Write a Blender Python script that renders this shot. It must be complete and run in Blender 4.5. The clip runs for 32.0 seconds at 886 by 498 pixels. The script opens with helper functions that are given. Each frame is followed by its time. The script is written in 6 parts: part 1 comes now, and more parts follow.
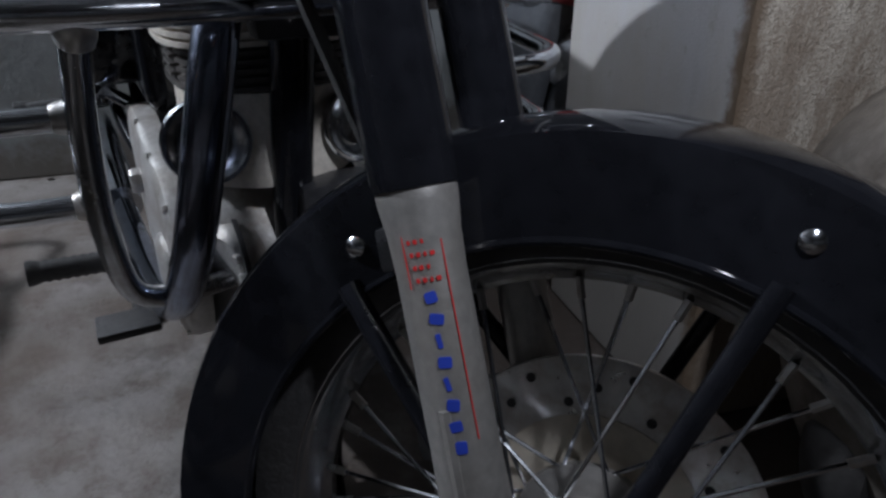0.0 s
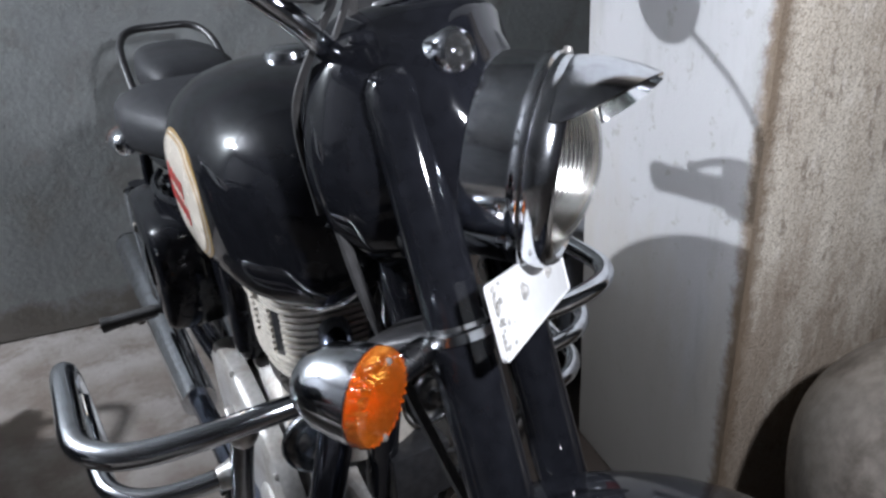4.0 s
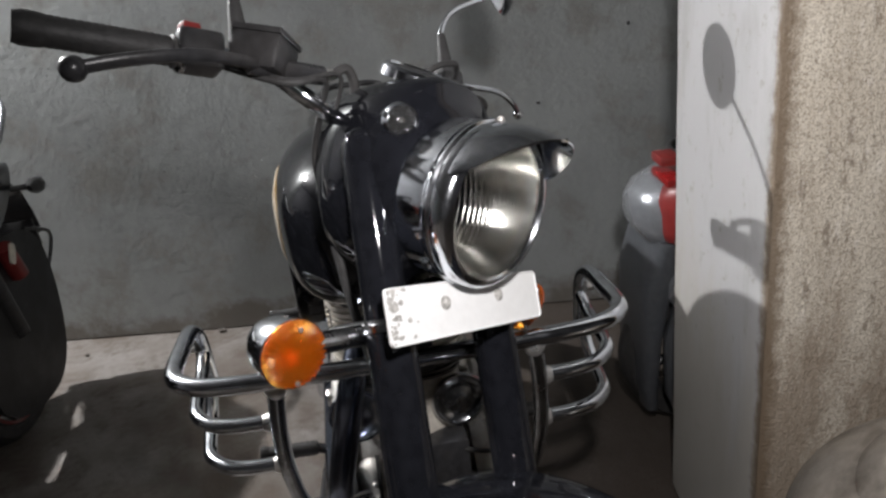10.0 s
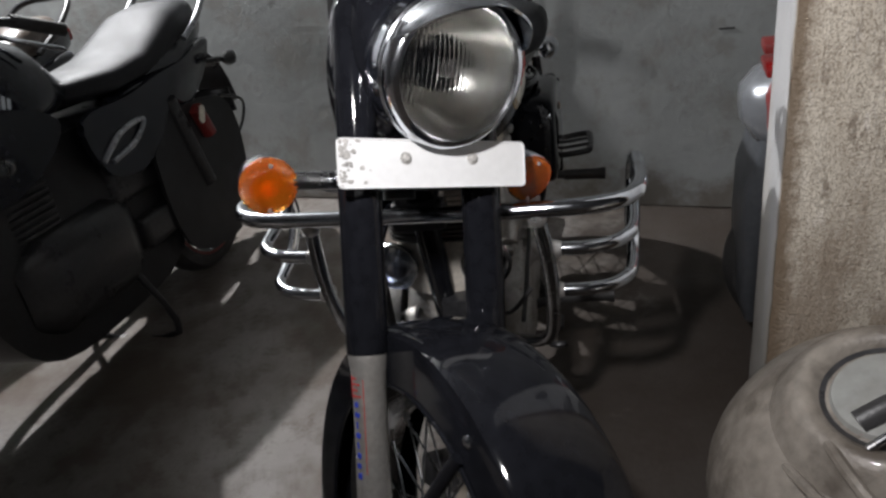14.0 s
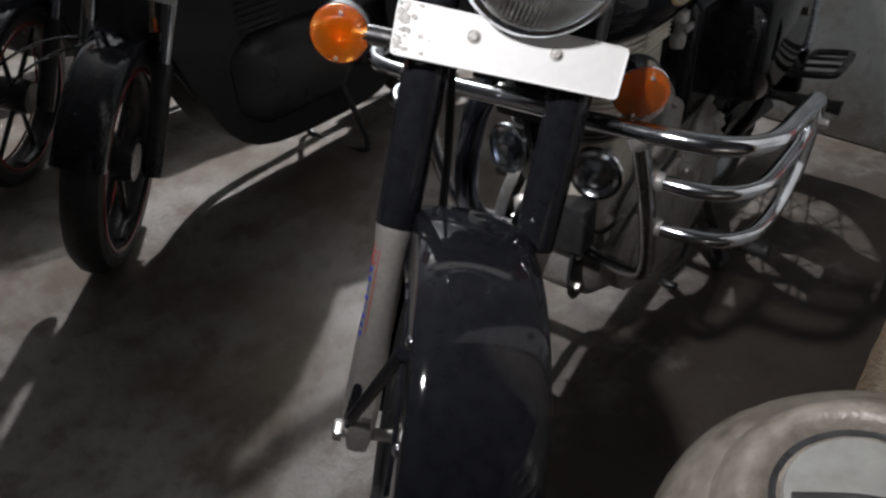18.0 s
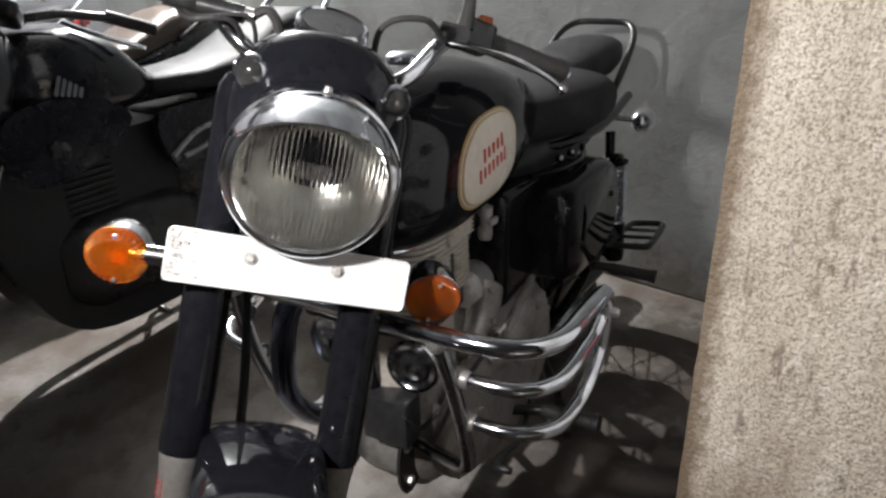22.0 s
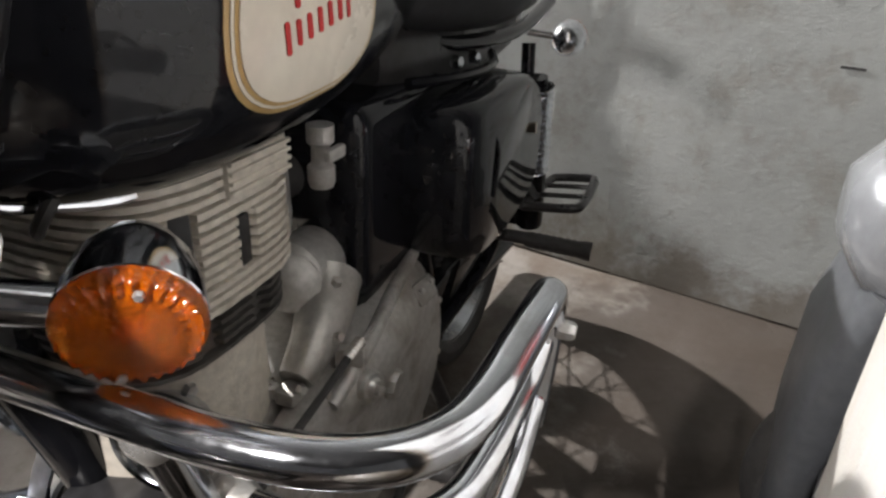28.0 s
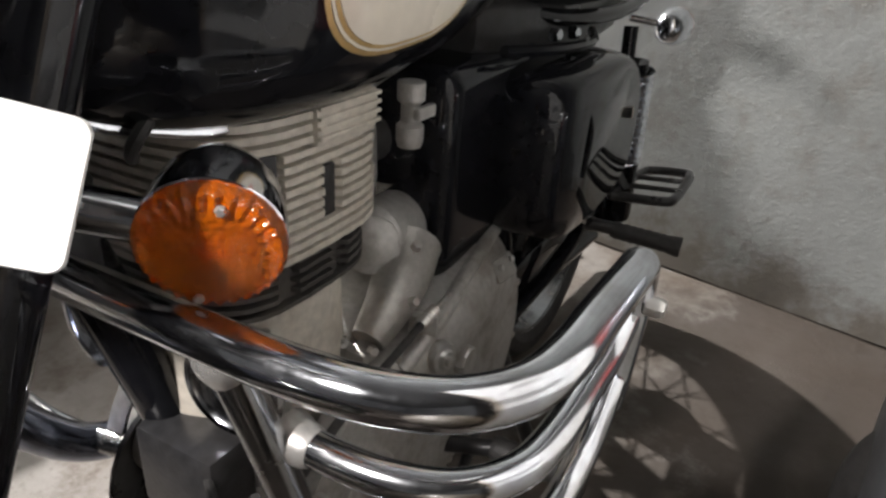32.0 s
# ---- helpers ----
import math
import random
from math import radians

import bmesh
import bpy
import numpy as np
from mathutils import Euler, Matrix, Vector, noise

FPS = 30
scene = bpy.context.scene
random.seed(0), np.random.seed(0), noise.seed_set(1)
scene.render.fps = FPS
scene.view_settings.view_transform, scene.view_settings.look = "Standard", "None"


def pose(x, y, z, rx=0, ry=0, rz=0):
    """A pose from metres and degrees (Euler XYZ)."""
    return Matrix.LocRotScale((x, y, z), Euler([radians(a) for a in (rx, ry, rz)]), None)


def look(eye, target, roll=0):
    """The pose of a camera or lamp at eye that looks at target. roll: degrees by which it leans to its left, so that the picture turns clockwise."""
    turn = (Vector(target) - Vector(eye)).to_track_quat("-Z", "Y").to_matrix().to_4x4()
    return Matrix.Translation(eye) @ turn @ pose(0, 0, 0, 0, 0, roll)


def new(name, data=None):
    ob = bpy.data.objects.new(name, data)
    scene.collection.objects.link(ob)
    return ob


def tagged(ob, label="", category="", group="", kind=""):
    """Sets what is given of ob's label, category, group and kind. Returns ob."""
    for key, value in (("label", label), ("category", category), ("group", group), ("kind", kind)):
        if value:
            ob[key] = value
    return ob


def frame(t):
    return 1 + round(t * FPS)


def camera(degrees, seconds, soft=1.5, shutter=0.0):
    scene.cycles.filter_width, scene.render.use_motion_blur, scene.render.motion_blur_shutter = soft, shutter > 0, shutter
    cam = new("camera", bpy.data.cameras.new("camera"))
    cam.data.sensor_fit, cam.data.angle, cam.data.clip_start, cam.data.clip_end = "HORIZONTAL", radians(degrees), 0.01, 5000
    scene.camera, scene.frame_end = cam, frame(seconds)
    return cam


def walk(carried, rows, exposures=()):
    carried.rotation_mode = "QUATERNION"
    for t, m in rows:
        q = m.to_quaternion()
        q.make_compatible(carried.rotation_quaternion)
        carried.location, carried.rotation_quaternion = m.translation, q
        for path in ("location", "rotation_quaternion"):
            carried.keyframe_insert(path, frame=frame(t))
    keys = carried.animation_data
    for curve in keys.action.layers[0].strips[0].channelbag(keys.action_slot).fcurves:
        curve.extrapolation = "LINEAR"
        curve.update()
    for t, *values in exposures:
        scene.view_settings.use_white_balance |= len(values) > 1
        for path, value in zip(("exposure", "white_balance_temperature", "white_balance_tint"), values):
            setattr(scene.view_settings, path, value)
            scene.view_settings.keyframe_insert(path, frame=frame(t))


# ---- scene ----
cam = camera(66.70, 32.0, soft=2.6)
PATH = [
    (0.0, (-0.0198, -0.0684, 0.7175), (0.2428, 0.7887, 0.2745), -0.03),
    (0.5, (-0.0178, -0.0712, 0.7818), (0.2249, 0.7971, 0.3490), -1.10),
    (1.0, (-0.0212, -0.0850, 0.8491), (0.2058, 0.7923, 0.4263), -1.85),
    (1.5, (-0.0269, -0.1003, 0.8934), (0.1739, 0.7914, 0.4877), -2.62),
    (2.0, (-0.0370, -0.1082, 0.9400), (0.1654, 0.7722, 0.5112), -2.38),
    (2.5, (-0.0539, -0.1001, 0.9842), (0.1368, 0.7888, 0.5678), -3.40),
    (3.0, (-0.0805, -0.0810, 1.0262), (0.1530, 0.8014, 0.6177), -3.29),
    (3.5, (-0.0920, -0.0637, 1.0571), (0.1812, 0.8033, 0.6403), -3.91),
    (5.5, (-0.0947, -0.0738, 1.1423), (0.1418, 0.8182, 0.7570), -5.53),
    (6.0, (-0.0739, -0.0963, 1.1549), (0.1096, 0.8151, 0.7866), -5.45),
    (6.5, (-0.0477, -0.1232, 1.1628), (0.0620, 0.8004, 0.7956), -5.58),
    (7.0, (-0.0170, -0.1571, 1.1569), (0.0318, 0.7732, 0.7935), -5.75),
    (7.5, (0.0070, -0.1873, 1.1544), (0.0158, 0.7483, 0.8016), -6.45),
    (8.0, (0.0388, -0.2374, 1.1454), (0.0195, 0.6969, 0.7893), -6.64),
    (8.5, (0.0668, -0.2830, 1.1363), (0.0411, 0.6519, 0.7822), -6.77),
    (9.0, (0.0966, -0.3053, 1.1291), (0.0674, 0.6350, 0.7901), -7.83),
    (9.5, (0.1224, -0.2996, 1.1173), (0.0663, 0.6375, 0.7728), -7.96),
    (10.0, (0.1813, -0.2867, 1.1052), (0.1132, 0.6566, 0.7803), -6.14),
    (10.5, (0.2390, -0.2870, 1.1058), (0.1350, 0.6512, 0.7757), -6.64),
    (11.0, (0.2694, -0.3016, 1.1017), (0.0965, 0.6184, 0.7501), -6.22),
    (11.5, (0.2993, -0.3132, 1.1018), (0.0438, 0.5859, 0.7462), -5.98),
    (12.0, (0.3657, -0.3200, 1.1064), (0.0735, 0.5665, 0.7476), -5.41),
    (12.5, (0.4114, -0.3211, 1.1038), (0.0807, 0.5515, 0.7443), -6.17),
    (13.0, (0.4495, -0.3216, 1.0881), (0.0720, 0.5256, 0.7142), -6.84),
    (13.5, (0.4802, -0.3233, 1.0664), (0.0945, 0.5089, 0.6679), -7.32),
    (14.0, (0.5083, -0.3219, 1.0539), (0.1212, 0.4966, 0.6292), -8.25),
    (14.5, (0.5232, -0.3202, 1.0469), (0.1494, 0.4788, 0.5759), -8.24),
    (16.5, (0.6023, -0.1974, 1.0344), (0.1149, 0.4065, 0.4038), -7.58),
    (17.0, (0.5979, -0.1566, 1.0544), (0.0571, 0.3840, 0.4099), -7.96),
    (17.5, (0.6602, -0.1818, 1.0380), (0.0496, 0.3558, 0.4564), -6.17),
    (18.0, (0.7023, -0.1100, 1.0477), (0.0620, 0.3999, 0.4733), -3.63),
    (18.5, (0.7278, -0.0800, 1.0581), (0.0804, 0.4794, 0.5405), -1.87),
    (19.0, (0.7539, -0.0669, 1.0794), (0.1058, 0.5384, 0.6173), -0.80),
    (19.5, (0.7549, -0.0532, 1.1029), (0.1184, 0.5823, 0.6658), -1.24),
    (20.0, (0.7507, -0.0479, 1.1108), (0.1356, 0.6185, 0.6893), -1.79),
    (20.5, (0.7507, -0.0421, 1.1193), (0.1493, 0.6466, 0.7144), -1.84),
    (21.0, (0.7590, -0.0378, 1.1232), (0.1638, 0.6604, 0.7255), -2.58),
    (21.5, (0.7618, -0.0186, 1.1164), (0.1749, 0.6869, 0.7192), -2.64),
    (22.0, (0.7588, 0.0238, 1.1126), (0.1570, 0.7165, 0.7151), -1.42),
    (22.5, (0.7300, 0.0809, 1.0947), (0.1054, 0.7519, 0.6951), -1.78),
    (23.0, (0.6730, 0.1530, 1.0693), (0.0453, 0.8061, 0.6459), -2.49),
    (23.5, (0.6132, 0.2300, 1.0310), (-0.0074, 0.9012, 0.6256), -3.36),
    (24.0, (0.5797, 0.2823, 1.0111), (-0.0365, 0.9525, 0.5974), -3.28),
    (24.5, (0.5555, 0.3215, 0.9820), (-0.0471, 0.9993, 0.5606), -2.85),
    (25.0, (0.5304, 0.3497, 0.9739), (-0.0604, 1.0432, 0.5618), -3.19),
    (25.5, (0.5282, 0.3799, 0.9801), (-0.0495, 1.0894, 0.5766), -2.76),
    (27.5, (0.4680, 0.4535, 0.9189), (-0.0126, 1.2334, 0.5180), 1.46),
    (28.0, (0.5043, 0.4502, 0.8867), (0.0410, 1.2203, 0.4482), 2.85),
    (28.5, (0.5203, 0.4534, 0.8703), (0.0538, 1.2171, 0.4240), 3.38),
    (29.0, (0.5213, 0.4584, 0.8727), (0.0336, 1.2182, 0.4427), 1.91),
    (29.5, (0.5170, 0.4621, 0.8723), (0.0185, 1.2197, 0.4509), 2.23),
    (30.0, (0.5121, 0.4557, 0.8633), (0.0171, 1.2229, 0.4554), 3.07),
    (30.5, (0.5129, 0.4592, 0.8676), (0.0092, 1.2171, 0.4530), 3.58),
    (31.0, (0.5105, 0.4649, 0.8578), (0.0073, 1.2185, 0.4347), 4.14),
    (31.5, (0.5039, 0.4665, 0.8526), (-0.0238, 1.2039, 0.4310), 3.78),
    (32.0, (0.5002, 0.4524, 0.8523), (-0.0551, 1.1534, 0.4049), 4.09),
]
# the phone's own brightness on the way
LEVELS = [(0, -0.35), (1, 0.55), (2, 0.48), (3, 0.42), (6, 0.35), (8, 0.25), (10, 0.08), (11, -0.1), (12, -0.55), (13, -0.65), (14, 0.02), (17, 0.2), (18, 0.2), (19, 0.38), (20, 0.5), (21, 0.36), (22, 0.62), (23, 0.82), (24, 1.18), (25, 1.3), (28, 1.45), (30, 1.52), (32, 1.42)]
walk(cam, [(t, look(eye, target, roll)) for t, eye, target, roll in PATH], exposures=[(t, stops, 5750 if t < 4 else 6450 if t < 10 else 6600 if t < 14 else 6500 if t < 18.5 else 5950 if t < 20.5 else 6250 if t < 21.5 else 6700 if t < 26 else 6900, 10) for t, stops in LEVELS])

# ---- world and light ----
world = bpy.data.worlds.new("garage_air")
scene.world = world
world.use_nodes = True
world.node_tree.nodes["Background"].inputs[0].default_value = (0.55, 0.6, 0.66, 1)
world.node_tree.nodes["Background"].inputs[1].default_value = 0.006


def point_lamp(name, place, watts, size, colour):
    lamp = bpy.data.lights.new(name, "POINT")
    lamp.energy, lamp.shadow_soft_size, lamp.color = watts, size, colour
    ob = new(name, lamp)
    ob.location = place
    return ob


point_lamp("wall_bulb", (-2.50, 1.96, 2.56), 405, 0.03, (0.97, 0.97, 0.99))
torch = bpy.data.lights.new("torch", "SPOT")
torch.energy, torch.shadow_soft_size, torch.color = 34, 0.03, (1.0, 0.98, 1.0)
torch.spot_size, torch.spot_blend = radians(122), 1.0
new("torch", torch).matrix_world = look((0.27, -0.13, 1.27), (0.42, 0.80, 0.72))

# ---- materials ----


def material(name, colour, rough=0.5, metal=0.0, spread=0.12, scale=40.0, blotch=0.0, blotch_scale=4.0, blotch_colour=(0, 0, 0),
             bump=0.0, bump_scale=200.0, coat=0.0, clear=0.0, rough_spread=0.1, glow=None):
    """A surface with fine grain, larger stains, uneven gloss and relief."""
    m = bpy.data.materials.new(name)
    m.use_nodes = True
    n, l = m.node_tree.nodes, m.node_tree.links
    b = n["Principled BSDF"]
    tc = n.new("ShaderNodeTexCoord")
    grain = n.new("ShaderNodeTexNoise")
    grain.inputs["Scale"].default_value, grain.inputs["Detail"].default_value = scale, 6
    l.new(tc.outputs["Object"], grain.inputs["Vector"])
    ramp = n.new("ShaderNodeMapRange")
    ramp.inputs["From Min"].default_value, ramp.inputs["From Max"].default_value = 0.3, 0.7
    ramp.inputs["To Min"].default_value, ramp.inputs["To Max"].default_value = 1 - spread, 1 + spread
    l.new(grain.outputs["Fac"], ramp.inputs["Value"])
    mul = n.new("ShaderNodeVectorMath")
    mul.operation = "SCALE"
    mul.inputs[0].default_value = colour
    l.new(ramp.outputs["Result"], mul.inputs["Scale"])
    col = mul.outputs["Vector"]
    stain = n.new("ShaderNodeTexNoise")
    stain.inputs["Scale"].default_value, stain.inputs["Detail"].default_value = blotch_scale, 8
    stain.inputs["Roughness"].default_value = 0.65
    l.new(tc.outputs["Object"], stain.inputs["Vector"])
    if blotch:
        r2 = n.new("ShaderNodeMapRange")
        r2.inputs["From Min"].default_value, r2.inputs["From Max"].default_value = 0.47, 0.62
        r2.inputs["To Min"].default_value, r2.inputs["To Max"].default_value = 0, blotch
        l.new(stain.outputs["Fac"], r2.inputs["Value"])
        mix = n.new("ShaderNodeMix")
        mix.data_type = "RGBA"
        l.new(r2.outputs["Result"], mix.inputs["Factor"])
        l.new(col, mix.inputs["A"])
        mix.inputs["B"].default_value = (*blotch_colour, 1)
        col = mix.outputs["Result"]
    l.new(col, b.inputs["Base Color"])
    r3 = n.new("ShaderNodeMapRange")
    r3.inputs["From Min"].default_value, r3.inputs["From Max"].default_value = 0.3, 0.7
    r3.inputs["To Min"].default_value, r3.inputs["To Max"].default_value = max(0.01, rough - rough_spread), min(1, rough + rough_spread)
    l.new(stain.outputs["Fac"], r3.inputs["Value"])
    l.new(r3.outputs["Result"], b.inputs["Roughness"])
    b.inputs["Metallic"].default_value = metal
    b.inputs["Coat Weight"].default_value, b.inputs["Coat Roughness"].default_value = coat, 0.04
    b.inputs["Transmission Weight"].default_value = clear
    if bump:
        relief = n.new("ShaderNodeTexNoise")
        relief.inputs["Scale"].default_value, relief.inputs["Detail"].default_value = bump_scale, 5
        l.new(tc.outputs["Object"], relief.inputs["Vector"])
        bp = n.new("ShaderNodeBump")
        bp.inputs["Strength"].default_value, bp.inputs["Distance"].default_value = min(1, bump), 0.003
        l.new(relief.outputs["Fac"], bp.inputs["Height"])
        l.new(bp.outputs["Normal"], b.inputs["Normal"])
    return m


BLACK = material("gloss_black_paint", (0.009, 0.0095, 0.012), 0.07, 0, 0.2, 60, 0.1, 14, (0.013, 0.013, 0.0135), rough_spread=0.025)
BLACK.node_tree.nodes["Principled BSDF"].inputs["Specular IOR Level"].default_value = 0.34
SATIN = material("satin_black_metal", (0.030, 0.030, 0.032), 0.32, 0, 0.3, 80, 0.3, 9, (0.035, 0.03, 0.026), bump=0.1)
RUBBER = material("black_rubber", (0.036, 0.035, 0.035), 0.58, 0, 0.25, 90, 0.4, 12, (0.03, 0.027, 0.024), bump=0.25)
CHROME = material("chrome", (0.80, 0.83, 0.88), 0.13, 1, 0.06, 70, 0.35, 22, (0.32, 0.29, 0.26), rough_spread=0.08)
OLDCHROME = material("dull_chrome", (0.5, 0.52, 0.55), 0.2, 1, 0.1, 70, 0.5, 18, (0.2, 0.17, 0.14), rough_spread=0.12)
BLUED = material("heat_blued_chrome", (0.22, 0.25, 0.33), 0.16, 1, 0.15, 60, 0.5, 14, (0.12, 0.11, 0.12), rough_spread=0.1)
ALLOY = material("brushed_alloy", (0.42, 0.405, 0.38), 0.42, 0.6, 0.12, 120, 0.4, 16, (0.30, 0.27, 0.23), bump=0.1)
CASTING = material("dusty_engine_casting", (0.48, 0.47, 0.45), 0.40, 0.4, 0.15, 120, 0.6, 14, (0.24, 0.20, 0.16), bump=0.3, bump_scale=400)
FINS = material("pale_engine_fins", (0.70, 0.65, 0.57), 0.45, 0.1, 0.14, 120, 0.4, 18, (0.46, 0.39, 0.31), bump=0.3, bump_scale=400)
FINDARK = material("dark_engine_fins", (0.09, 0.085, 0.08), 0.5, 0.3, 0.2, 120, 0.4, 18, (0.15, 0.13, 0.11), bump=0.3)
CREAM = material("cream_badge", (0.80, 0.73, 0.62), 0.25, 0, 0.05, 60, 0.15, 8, (0.68, 0.6, 0.5), coat=0.5)
GOLD = material("gold_border", (0.50, 0.33, 0.13), 0.35, 0.3, 0.1, 90, coat=0.5)
REDINK = material("red_print", (0.55, 0.03, 0.03), 0.4, 0, 0.1, 90)
BLUEINK = material("blue_print", (0.03, 0.06, 0.45), 0.45, 0, 0.1, 90)
CHIP = material("flaked_grey_metal", (0.47, 0.455, 0.43), 0.5, 0.1, 0.3, 120)
WHITEPLATE = material("white_plate_paint", (0.84, 0.84, 0.83), 0.35, 0, 0.03, 90, 0.2, 14, (0.7, 0.69, 0.66))
AMBER = material("amber_lens", (0.86, 0.175, 0.004), 0.13, 0, 0.08, 50, clear=0.74, rough_spread=0.05)


def beaded(m, scale, depth):
    """Moulded beads all over a plastic lens."""
    n, l = m.node_tree.nodes, m.node_tree.links
    tc, cells, bp = n.new("ShaderNodeTexCoord"), n.new("ShaderNodeTexVoronoi"), n.new("ShaderNodeBump")
    cells.inputs["Scale"].default_value, cells.inputs["Randomness"].default_value = scale, 0.6
    l.new(tc.outputs["Object"], cells.inputs["Vector"])
    bp.invert = True
    bp.inputs["Strength"].default_value, bp.inputs["Distance"].default_value = 0.6, depth
    l.new(cells.outputs["Distance"], bp.inputs["Height"])
    l.new(bp.outputs["Normal"], n["Principled BSDF"].inputs["Normal"])


beaded(AMBER, 300, 0.0018)
GLASS = material("headlamp_glass", (0.97, 0.97, 0.95), 0.03, 0, 0.01, 50, clear=1.0, rough_spread=0.02)
PILOTGLASS = material("milky_pilot_glass", (0.55, 0.55, 0.54), 0.08, 0, 0.03, 90, clear=0.96, rough_spread=0.05)
REFLECT = material("headlamp_reflector", (0.87, 0.86, 0.82), 0.14, 1, 0.05, 40, rough_spread=0.05)
REDPLASTIC = material("red_plastic", (0.22, 0.022, 0.02), 0.4, 0, 0.1, 60, coat=0.4)
SEATSKIN = material("black_seat_leather", (0.024, 0.025, 0.028), 0.55, 0, 0.25, 120, 0.3, 6, (0.024, 0.023, 0.022), bump=0.4, bump_scale=350)
SEATSKIN.node_tree.nodes["Principled BSDF"].inputs["Specular IOR Level"].default_value = 0.24
SILVER = material("silver_scooter_paint", (0.42, 0.44, 0.47), 0.25, 0.6, 0.06, 80, 0.35, 9, (0.3, 0.29, 0.28), coat=0.6)
GREYPLASTIC = material("grey_plastic", (0.075, 0.08, 0.088), 0.38, 0, 0.12, 70, 0.3, 7, (0.12, 0.115, 0.11), bump=0.1)
BEIGE = material("dusty_grey_beige_plastic", (0.235, 0.21, 0.18), 0.40, 0.1, 0.2, 60, 0.9, 9, (0.085, 0.07, 0.056), bump=0.3, coat=0.25)
DUSTGREY = material("dusty_grey_plastic", (0.26, 0.265, 0.25), 0.42, 0, 0.12, 70, 0.4, 9, (0.16, 0.15, 0.135), bump=0.1)
DULLBLACK = material("dull_black_plastic", (0.012, 0.012, 0.013), 0.55, 0, 0.3, 80, 0.4, 9, (0.02, 0.018, 0.016), bump=0.2)
NAVY = material("blue_black_paint", (0.016, 0.018, 0.025), 0.14, 0, 0.3, 60, 0.2, 14, (0.03, 0.03, 0.03), coat=0.3)
CREAMHUB = material("cream_hub", (0.62, 0.56, 0.46), 0.45, 0.3, 0.1, 90, 0.4, 20, (0.4, 0.34, 0.27))
STEEL = material("bolt_steel", (0.66, 0.65, 0.63), 0.34, 0.8, 0.1, 90, 0.4, 40, (0.3, 0.22, 0.15))
TAIL = material("smoked_red_lens", (0.25, 0.01, 0.01), 0.2, 0, 0.1, 60, coat=0.5)


def ground_material(name, pale, dark, dirt, crack=0.0, scale=1.0, mud_and_shade=None):
    """Old concrete: pale cement, broad damp stains, spots, and a pitted surface."""
    m = bpy.data.materials.new(name)
    m.use_nodes = True
    n, l = m.node_tree.nodes, m.node_tree.links
    b = n["Principled BSDF"]
    tc = n.new("ShaderNodeTexCoord")

    def noise_at(s, detail, rough):
        t = n.new("ShaderNodeTexNoise")
        t.inputs["Scale"].default_value, t.inputs["Detail"].default_value, t.inputs["Roughness"].default_value = s * scale, detail, rough
        l.new(tc.outputs["Object"], t.inputs["Vector"])
        return t.outputs["Fac"]

    def ranged(v, a, c, lo, hi):
        r = n.new("ShaderNodeMapRange")
        r.inputs["From Min"].default_value, r.inputs["From Max"].default_value = a, c
        r.inputs["To Min"].default_value, r.inputs["To Max"].default_value = lo, hi
        l.new(v, r.inputs["Value"])
        return r.outputs["Result"]

    def mixed(f, a, c):
        x = n.new("ShaderNodeMix")
        x.data_type = "RGBA"
        l.new(f, x.inputs["Factor"])
        for sock, val in (("A", a), ("B", c)):
            if isinstance(val, tuple):
                x.inputs[sock].default_value = (*val, 1)
            else:
                l.new(val, x.inputs[sock])
        return x.outputs["Result"]

    base = mixed(ranged(noise_at(2.2, 10, 0.62), 0.42, 0.6, 0, 1), pale, dark)
    base = mixed(ranged(noise_at(9, 10, 0.74), 0.5, 0.61, 0, 0.72), base, dirt)
    base = mixed(ranged(noise_at(70, 4, 0.6), 0.58, 0.7, 0, 0.45), base, dark)
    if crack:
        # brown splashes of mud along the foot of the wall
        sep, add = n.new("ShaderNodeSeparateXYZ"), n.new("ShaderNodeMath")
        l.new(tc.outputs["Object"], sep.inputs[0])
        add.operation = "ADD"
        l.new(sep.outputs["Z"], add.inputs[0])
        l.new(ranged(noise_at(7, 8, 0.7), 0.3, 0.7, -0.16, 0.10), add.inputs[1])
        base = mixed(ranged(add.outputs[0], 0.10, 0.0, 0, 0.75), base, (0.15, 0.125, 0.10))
    if mud_and_shade:
        # brown mud over one side, darkened to paint in the bike's shade
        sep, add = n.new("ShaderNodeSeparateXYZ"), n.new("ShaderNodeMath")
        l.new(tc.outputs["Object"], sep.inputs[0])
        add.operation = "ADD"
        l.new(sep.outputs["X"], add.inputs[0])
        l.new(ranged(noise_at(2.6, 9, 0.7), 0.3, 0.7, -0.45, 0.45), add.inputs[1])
        base = mixed(ranged(add.outputs[0], -0.20, 0.10, 0, 0.86), base, mud_and_shade)
    l.new(base, b.inputs["Base Color"])
    l.new(ranged(noise_at(3, 6, 0.6), 0.35, 0.65, 0.55, 0.9), b.inputs["Roughness"])
    bp = n.new("ShaderNodeBump")
    bp.inputs["Strength"].default_value, bp.inputs["Distance"].default_value = 0.6, 0.006
    l.new(noise_at(45, 9, 0.7), bp.inputs["Height"])
    l.new(bp.outputs["Normal"], b.inputs["Normal"])
    return m


